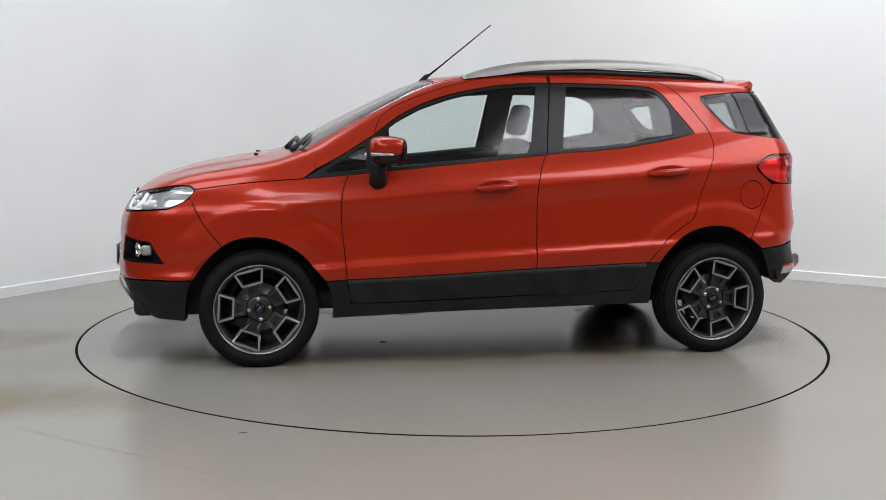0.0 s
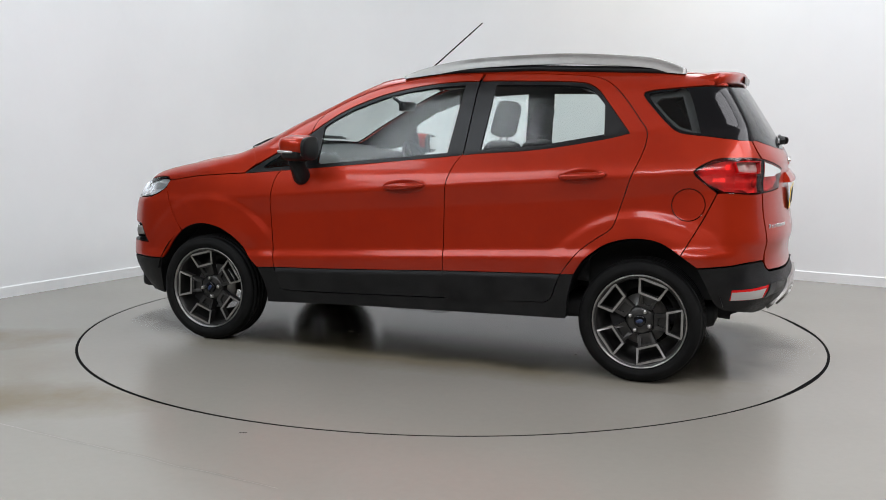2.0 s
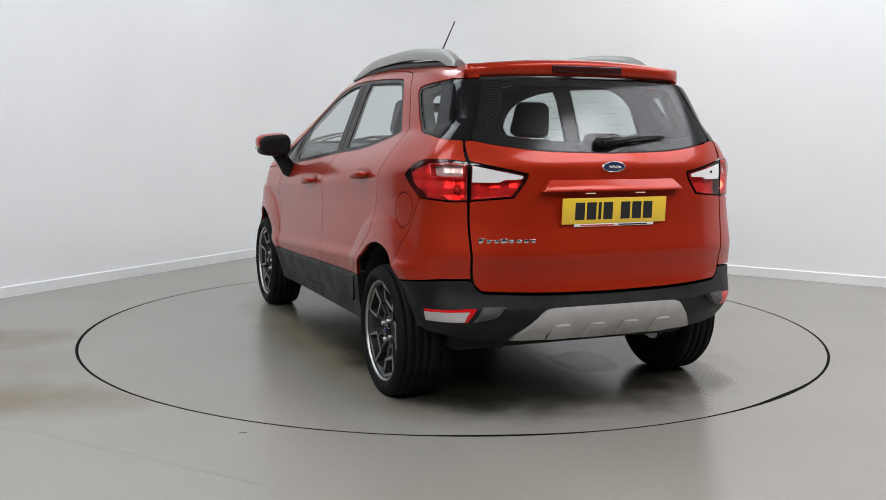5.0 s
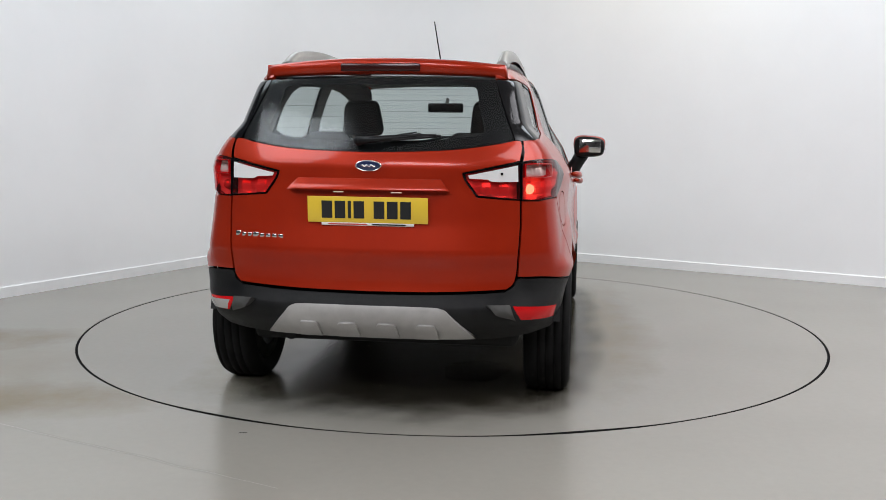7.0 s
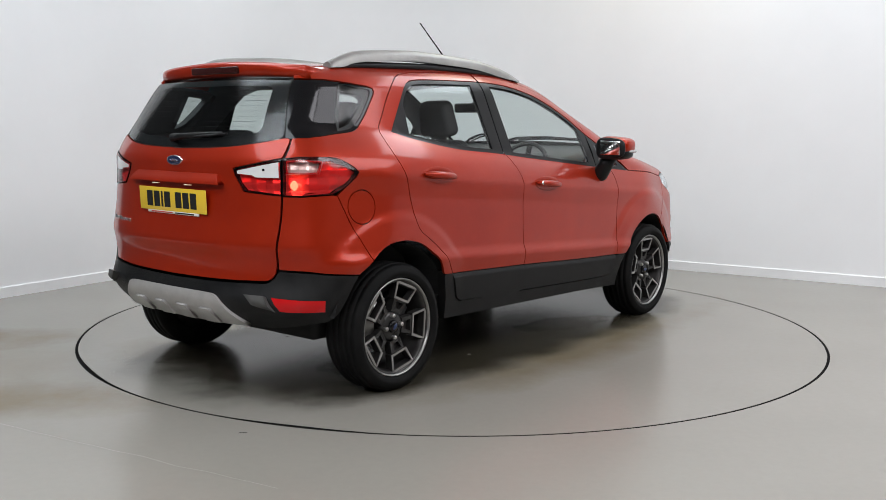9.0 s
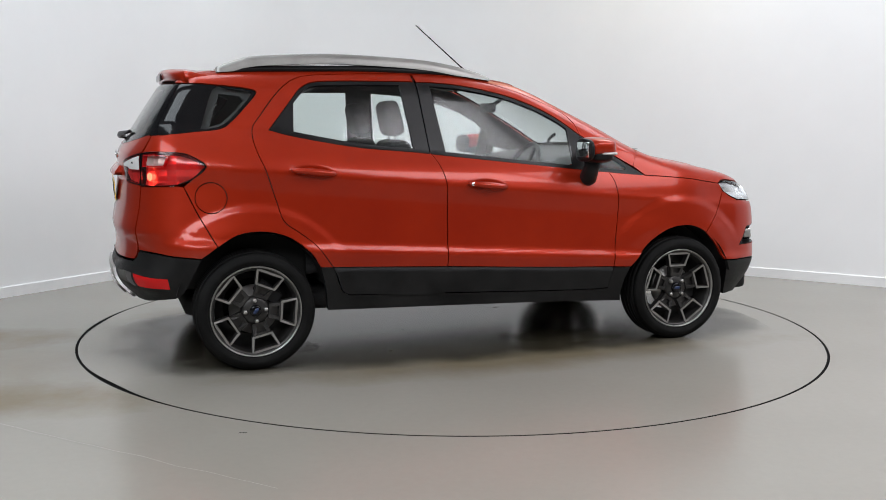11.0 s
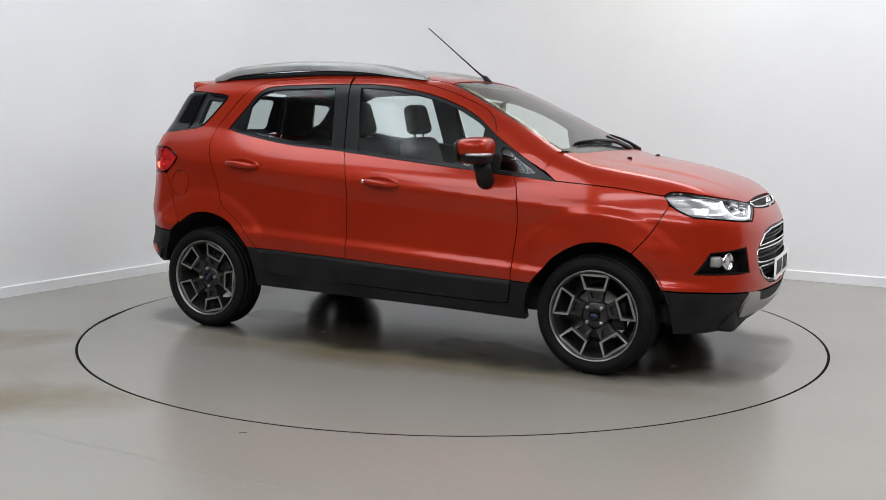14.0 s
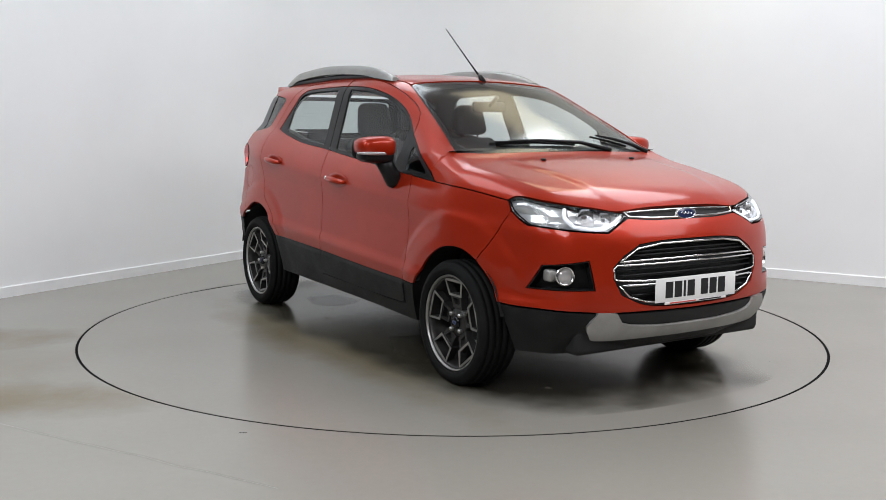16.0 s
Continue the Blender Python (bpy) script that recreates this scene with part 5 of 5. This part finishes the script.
    # ---- front bumper
    grille = whole(loop(N([(0.0, 0.757), (0.180, 0.755), (0.320, 0.742)]), straight([(0.320, 0.742), (0.405, 0.695), (0.458, 0.645)], "nose"), straight([(0.458, 0.645), (0.458, 0.595), (0.420, 0.522)], "nose"), N([(0.420, 0.522), (0.300, 0.472), (0.150, 0.458), (0.0, 0.455)])))
    fogs = [straight([(0.720, 0.652), (0.568, 0.677), (0.545, 0.547), (0.752, 0.545), (0.720, 0.652)], "nose")[:-1]]
    fogs.append(flip(fogs[0]))
    fb = whole(loop(N([(0.0, 0.846), (0.200, 0.846), (0.345, 0.856)]), N([(0.345, 0.856), (0.400, 0.831), (0.465, 0.796)]), N([(0.465, 0.796), (0.540, 0.799), (0.640, 0.808)]), S([(1.720, 0.822), (1.652, 0.850), (1.606, 0.879), (1.590, 0.860)]), S(FENDER_CUT[::-1]), S(ARCH_F[6:]), S([(1.593, 0.462), (1.700, 0.458)]), N([(0.690, 0.456), (0.580, 0.450), (0.456, 0.442), (0.0, 0.438)])))
    front = panel("front_bumper", fb, "nose", PAINT, car, "orange-red front bumper", holes=[grille] + fogs, cell=0.018, lip=0.012)
    fl = whole(loop(N([(0.0, 0.434), (0.456, 0.438), (0.580, 0.446), (0.690, 0.452)]), S([(1.700, 0.454), (1.593, 0.458)]), S([(1.593, 0.458), (1.619, 0.400), (1.635, 0.300), (1.642, 0.235)]), N([(0.655, 0.236), (0.500, 0.244), (0.0, 0.262)])))
    lower = panel("lower_bumper", fl, "nose", CLADDING, front, "black lower bumper", lip=0.05)
    skid_f = whole(loop(N([(0.0, 0.372), (0.200, 0.374), (0.340, 0.384), (0.405, 0.398)]), N([(0.405, 0.398), (0.440, 0.442)]), N([(0.440, 0.444), (0.530, 0.449)]), N([(0.530, 0.449), (0.572, 0.385), (0.530, 0.322)]), N([(0.530, 0.322), (0.470, 0.312), (0.170, 0.312), (0.0, 0.312)])))
    panel("skid_plate", skid_f, "nose", SILVER, lower, "silver front skid plate", sink=-0.014, lip=0.03)
    mouth = whole(loop(N([(0.0, 0.432), (0.200, 0.434), (0.432, 0.438)]), N([(0.432, 0.438), (0.400, 0.396), (0.200, 0.372), (0.0, 0.370)])))
    panel("lower_grille", mouth, "nose", SEAM, lower, "black lower air intake", sink=-0.003, lip=0)
    # main grille: dark back, bars, chrome outlines
    back = panel("grille", grille, "nose", SEAM, front, "black grille with chrome bars", sink=0.045, gap=-0.006, lip=0)

    panel("grille_surround", grille, "nose", BLACK, back, holes=[ring_inset(grille, "nose", 0.010)], gap=0.001, sink=0.004, lip=0.045)

    def chrome_line(pts, r, nm="chrome_bar", parent=back, out=0.004, mat=CHROME, flat=1.0):
        p = straight(pts, "nose")
        part(nm, tube_bm([(a[0] - out, a[1], a[2]) for a in p], r, 8, flat), mat, parent)

    def mirror_line(half):
        return [(y, z) for y, z in half] + [(-y, z) for y, z in half[::-1] if y > 1e-6]
    # three stacked openings
    chrome_line(mirror_line([(0.425, 0.668), (0.330, 0.724), (0.200, 0.742), (0.0, 0.744)]), 0.0050)
    chrome_line(mirror_line([(0.425, 0.668), (0.30, 0.672), (0.0, 0.676)]), 0.0046)
    chrome_line(mirror_line([(0.452, 0.592), (0.456, 0.640), (0.435, 0.652), (0.30, 0.653), (0.0, 0.656)]), 0.0046)
    chrome_line(mirror_line([(0.452, 0.592), (0.42, 0.585), (0.30, 0.580), (0.0, 0.578)]), 0.0046)
    chrome_line(mirror_line([(0.300, 0.486), (0.380, 0.512), (0.430, 0.562), (0.300, 0.562), (0.0, 0.560)]), 0.0050)
    chrome_line(mirror_line([(0.300, 0.486), (0.15, 0.474), (0.0, 0.472)]), 0.0050)
    for z, hw in ((0.710, 0.33), (0.692, 0.37), (0.630, 0.43), (0.605, 0.43), (0.540, 0.40), (0.515, 0.36)):
        chrome_line(mirror_line([(hw, z), (hw / 2, z + 0.003), (0.0, z + 0.004)]), 0.009, "grille_slat", back, 0.020, BLACK, 0.5)
    # upper slot with the badge
    slot = whole(loop(N([(0.0, 0.896), (0.200, 0.893), (0.360, 0.882)]), N([(0.360, 0.882), (0.340, 0.860), (0.200, 0.850), (0.0, 0.850)])))
    upper = panel("upper_grille", slot, "nose", SEAM, front, "black upper grille slot", sink=0.018, gap=-0.008, lip=0)
    chrome_line(mirror_line([(0.345, 0.880), (0.330, 0.860), (0.200, 0.853), (0.0, 0.852)]), 0.0055, "chrome_bar", upper, 0.002)
    chrome_line(mirror_line([(0.330, 0.880), (0.200, 0.884), (0.0, 0.886)]), 0.004, "chrome_bar", upper, 0.006)
    q = to_skin([(0.0, 0.866)], "nose")[0]
    oval_badge(front, pose(q[0] + 0.004, 0, 0.866, 90, 0, 90) @ Matrix.Rotation(radians(-14), 4, "X") @ Matrix.Diagonal((1.12, 1.12, 1, 1)))
    number_plate(front, pose(2.046, 0.0, 0.532, 90, 0, 90), (0.78, 0.78, 0.76), "front_number_plate")

    # ---- front wipers and aerial
    for pts in ([(1.100, 0.30, 0), (1.055, 0.12, 0), (1.035, -0.14, 0), (1.015, -0.42, 0)], [(1.075, 0.60, 0), (1.030, 0.52, 0), (0.995, 0.42, 0), (0.970, 0.30, 0)]):
        base = to_skin([(p[0], p[1]) for p in pts], "top")
        arm = part("wiper_arm", tube_bm([(b[0], b[1], b[2] + h) for b, h in zip(base, (0.004, 0.018, 0.018, 0.014))], [0.014, 0.010, 0.008, 0.005], 8), BLACK, screen)
        part("wiper_blade", tube_bm([(b[0] - 0.012, b[1] - 0.03, b[2] + 0.006) for b in base[1:]], 0.006, 6), BLACK, arm)
    q = to_skin([(0.250, 0.0)], "top")[0]
    aerial = part("aerial", tube_bm([(0.290, 0, q[2] - 0.02), (0.262, 0, q[2] + 0.014), (0.235, 0, q[2] + 0.030)], [0.020, 0.016, 0.006], 10), BLACK, roof_ob, "thin black roof aerial")
    part("aerial_rod", tube_bm([(0.240, 0, q[2] + 0.026), (0.150, 0, q[2] + 0.098), (-0.135, 0, q[2] + 0.330)], [0.0065, 0.0045, 0.0034], 8), BLACK, aerial)

    # ---- roof rails
    for sign in (1, -1):
        prof = [(-1.40, 1.556), (-1.31, 1.592), (-1.19, 1.620), (-0.86, 1.642), (-0.60, 1.641), (-0.28, 1.626), (-0.085, 1.600), (0.045, 1.570), (0.135, 1.540)]
        line = curve(prof, 0.03)
        bm = bmesh.new()
        rows = []
        for i, (x, z) in enumerate(line):
            s = to_skin([(x, 0.512)], "top")[0]
            zb = s[2] - 0.004
            w0, w1 = 0.030, 0.014
            zt = max(z, zb + 0.006)
            zb = max(zb, zt - 0.056)
            rows.append([bm.verts.new((x, sign * (0.512 + dy), zz)) for dy, zz in ((w0, zb), (w0 * 0.9, zb + (zt - zb) * 0.5), (w1, zt - 0.004), (0, zt), (-w1, zt - 0.004), (-w0 * 0.8, zb + (zt - zb) * 0.5), (-w0, zb))])
        for a, b in zip(rows, rows[1:]):
            for i in range(6):
                bm.faces.new((a[i], a[i + 1], b[i + 1], b[i])).smooth = True
        bm.faces.new(rows[0]), bm.faces.new(rows[-1])
        bmesh.ops.recalc_face_normals(bm, faces=bm.faces)
        rail = part("roof_rail", bm, SILVER, car, "silver roof rail")
        base = [to_skin([(x, 0.512)], "top")[0] for x, _ in line[::2]]
        part("rail_gasket", tube_bm([(b[0], sign * 0.514, b[2] + 0.005) for b in base[1:-1]], 0.024, 10, 0.85), BLACK, rail, "black rail gasket")

    # ---- underside and cabin
    under = part("floor_pan", box_bm(-1.60, 1.60, -0.62, 0.62, 0.26, 0.36, 0.03), DARK, car)
    part("engine_bay_tray", box_bm(1.55, 1.92, -0.60, 0.60, 0.24, 0.40, 0.03), DARK, car)
    part("load_floor", box_bm(-1.78, -0.95, -0.62, 0.62, 0.40, 0.72, 0.02), DARK, car)
    part("engine_block", box_bm(0.95, 1.80, -0.62, 0.62, 0.36, 0.84, 0.05), DARK, car)
    part("rear_axle", tube_bm([(-1.258, -0.70, 0.30), (-1.258, 0.70, 0.30)], 0.04, 12), DARK, car)
    part("front_axle", tube_bm([(1.257, -0.70, 0.30), (1.257, 0.70, 0.30)], 0.03, 12), DARK, car)
    part("cargo_cover", box_bm(-1.76, -1.15, -0.60, 0.60, 1.075, 1.090, 0.005), INTERIOR, car)
    dash = bmesh.new()
    rows = []
    for k in range(13):
        yy = -0.70 + 1.40 * k / 12
        hump = 0.020 * math.exp(-((yy + 0.36) / 0.16) ** 2)
        prof = [(1.03, 1.136), (0.86, 1.100 + hump * 0.5), (0.66, 1.070 + hump), (0.57, 1.040 + hump), (0.53, 0.97), (0.55, 0.80), (0.66, 0.62), (1.0, 0.60)]
        rows.append([dash.verts.new((px, yy, pz)) for px, pz in prof])
    for a, b in zip(rows, rows[1:]):
        for i in range(len(a) - 1):
            dash.faces.new((a[i], a[i + 1], b[i + 1], b[i])).smooth = True
    bmesh.ops.recalc_face_normals(dash, faces=dash.faces)
    part("dashboard", dash, DASH, car)
    wheel_m = pose(0.42, -0.37, 0.985, 0, -66, 0)
    steering = part("steering_wheel", lathe_bm([(0.185 + 0.014 * math.cos(a), 0.014 * math.sin(a)) for a in [2 * math.pi * k / 10 for k in range(10)]], 40, wheel_m, True), INTERIOR, car)
    part("wheel_boss", lathe_bm([(0.0, -0.02), (0.07, -0.015), (0.085, -0.04), (0.04, -0.12), (0.04, -0.22)], 24, wheel_m), INTERIOR, steering)
    for a in (0, 90, 180):
        part("wheel_spoke", box_bm(0.06, 0.18, -0.018, 0.018, -0.03, -0.012, 0.006, 2, wheel_m @ Matrix.Rotation(radians(a - 90 + 90), 4, "Z")), INTERIOR, steering)

    def cushion(w, x0, x1, z0, z1, lean, m, nm, parent, bev=0.05, taper=0.0):
        b = box_bm(x0, x1, -w / 2, w / 2, z0, z1, bev, 4)
        for v in b.verts:      # narrower towards the top
            v.co.y *= 1 - taper * (v.co.z - z0) / (z1 - z0)
        bmesh.ops.transform(b, matrix=m @ Matrix.Rotation(radians(lean), 4, "Y"), verts=b.verts)
        return part(nm, b, FABRIC, parent)

    for yy in (0.37, -0.37):
        seat = new("front_seat")
        seat.parent = car
        tagged(seat, "charcoal fabric front seat")
        cushion(0.50, -0.30, 0.22, 0.42, 0.58, -6, pose(0.02, yy, 0.02), "seat_cushion", seat)
        cushion(0.48, -0.075, 0.065, 0.0, 0.675, -16, pose(-0.22, yy, 0.53), "backrest", seat, 0.06, 0.22)
        cushion(0.245, -0.055, 0.045, 0.690, 0.890, -14, pose(-0.215, yy, 0.535), "headrest", seat, 0.04, 0.22)
        for dy in (-0.06, 0.06):
            a = Matrix.Translation((-0.22, yy + dy, 0.53)) @ Matrix.Rotation(radians(-15), 4, "Y")
            part("headrest_post", tube_bm([a @ Vector((0, 0, 0.58)), a @ Vector((0, 0, 0.72))], 0.006, 8), CHROME, seat)
    bench = new("rear_seat")
    bench.parent = car
    tagged(bench, "charcoal fabric rear bench seat")
    cushion(1.22, -0.30, 0.20, 0.46, 0.62, -5, pose(-0.78, 0, 0.0), "seat_cushion", bench)
    cushion(1.22, -0.07, 0.06, 0.0, 0.60, -20, pose(-1.02, 0, 0.58), "backrest", bench, 0.05)
    for yy in (0.36, -0.36):
        cushion(0.24, -0.05, 0.04, 0.585, 0.680, -18, pose(-1.02, yy, 0.58), "headrest", bench, 0.04, 0.15)
    part("interior_mirror", box_bm(0.335, 0.36, -0.115, 0.115, 1.345, 1.405, 0.012), BLACK, car)
    part("mirror_stalk", tube_bm([(0.36, 0, 1.38), (0.44, 0, 1.43)], 0.012, 8), BLACK, car)

    # ---- wheels
    proto = build_wheel()
    spots = [(1.257, 1), (-1.258, 1), (1.257, -1), (-1.258, -1)]
    spin = [51, 18, 0, 50]
    for (wx, s), a in zip(spots, spin):
        m = pose(wx, s * 0.748, 0.307, -90 * s, 0, 0) @ Matrix.Rotation(radians(a), 4, "Z")
        if (wx, s) == spots[-1]:
            proto.parent, proto.matrix_basis = car, m
        else:
            c = copy_thing(proto, m)
            c.parent = car
    return car


CAR = build_car()


def build_floor_marks():
    """The wet film that dripped under the car with its painted shade, small puddles and dry scraps, all riding on the
    turntable.
    """
    rng = random.Random(4)

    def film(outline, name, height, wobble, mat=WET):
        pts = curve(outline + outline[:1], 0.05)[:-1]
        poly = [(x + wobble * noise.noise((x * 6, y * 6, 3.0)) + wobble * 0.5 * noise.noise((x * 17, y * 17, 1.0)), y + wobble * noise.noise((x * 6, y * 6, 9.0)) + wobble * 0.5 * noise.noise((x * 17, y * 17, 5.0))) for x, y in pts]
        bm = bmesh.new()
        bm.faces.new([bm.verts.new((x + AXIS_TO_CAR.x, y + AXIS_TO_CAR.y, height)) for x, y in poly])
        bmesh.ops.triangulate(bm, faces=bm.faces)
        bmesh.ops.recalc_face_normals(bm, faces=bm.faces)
        ob = part(name, bm, mat, TABLE, "thin brownish water film and painted under-car shade")
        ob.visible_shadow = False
    # footprint sheet: damp film that also carries the car's painted shade
    film([(-2.05, -0.60), (-1.75, -1.10), (-0.9, -1.18), (0.9, -1.18), (1.75, -1.10), (2.05, -0.60), (2.12, 0.0), (2.05, 0.55), (1.75, 1.0), (0.9, 1.16), (-0.9, 1.16), (-1.75, 1.0), (-2.10, 0.55), (-2.13, 0.0)], "wet_and_shade_patch", 0.0012, 0.0, WET_SHADE)
    film([(-1.30, -0.45), (-1.05, -0.55), (-0.85, -0.45), (-0.95, -0.25), (-1.25, -0.25)], "wet_and_shade_patch", 0.0024, 0.04)
    film([(0.2, -0.62), (0.6, -0.78), (1.0, -0.70), (0.7, -0.45), (0.3, -0.40)], "wet_and_shade_patch", 0.0024, 0.06)
    spots = [(0.57, 0.37, 0.022), (0.83, 0.63, 0.012), (0.23, 0.39, 0.012), (0.04, 0.83, 0.016), (-0.85, 0.43, 0.014), (-0.27, -0.15, 0.016), (-0.50, -0.68, 0.020), (1.60, -0.50, 0.018), (1.88, -0.33, 0.014)]
    spots += [(rng.uniform(-1.9, 1.9), rng.uniform(-0.95, 0.95), rng.uniform(0.003, 0.008)) for _ in range(60)]
    for x, y, r in spots:
        n = 7
        turn = rng.uniform(0, 6.28)
        bm = plate_bm([(r * rng.uniform(0.5, 1.2) * math.cos(turn + 6.283 * k / n), 0.6 * r * rng.uniform(0.5, 1.2) * math.sin(turn + 6.283 * k / n)) for k in range(n)], 0.0012, pose(x + AXIS_TO_CAR.x, y + AXIS_TO_CAR.y, 0.0026, 0, 0, rng.uniform(0, 360)))
        part("floor_scrap", bm, DEBRIS, TABLE)


build_floor_marks()


# ---------------------------------------------------------------- turning
def motions():
    times = [float(k) for k in range(17)]
    rows_car, rows_disc = [], []
    for t in times:
        a = TURN_START + TURN_RATE * t
        spin = Matrix.Rotation(radians(a), 4, "Z")
        rows_car.append((t, spin @ Matrix.Translation(AXIS_TO_CAR)))
        rows_disc.append((t, Matrix.Translation((0.005, 0.043, 0)) @ spin))
    walk(CAR, rows_car)
    walk(TABLE, rows_disc)


motions()
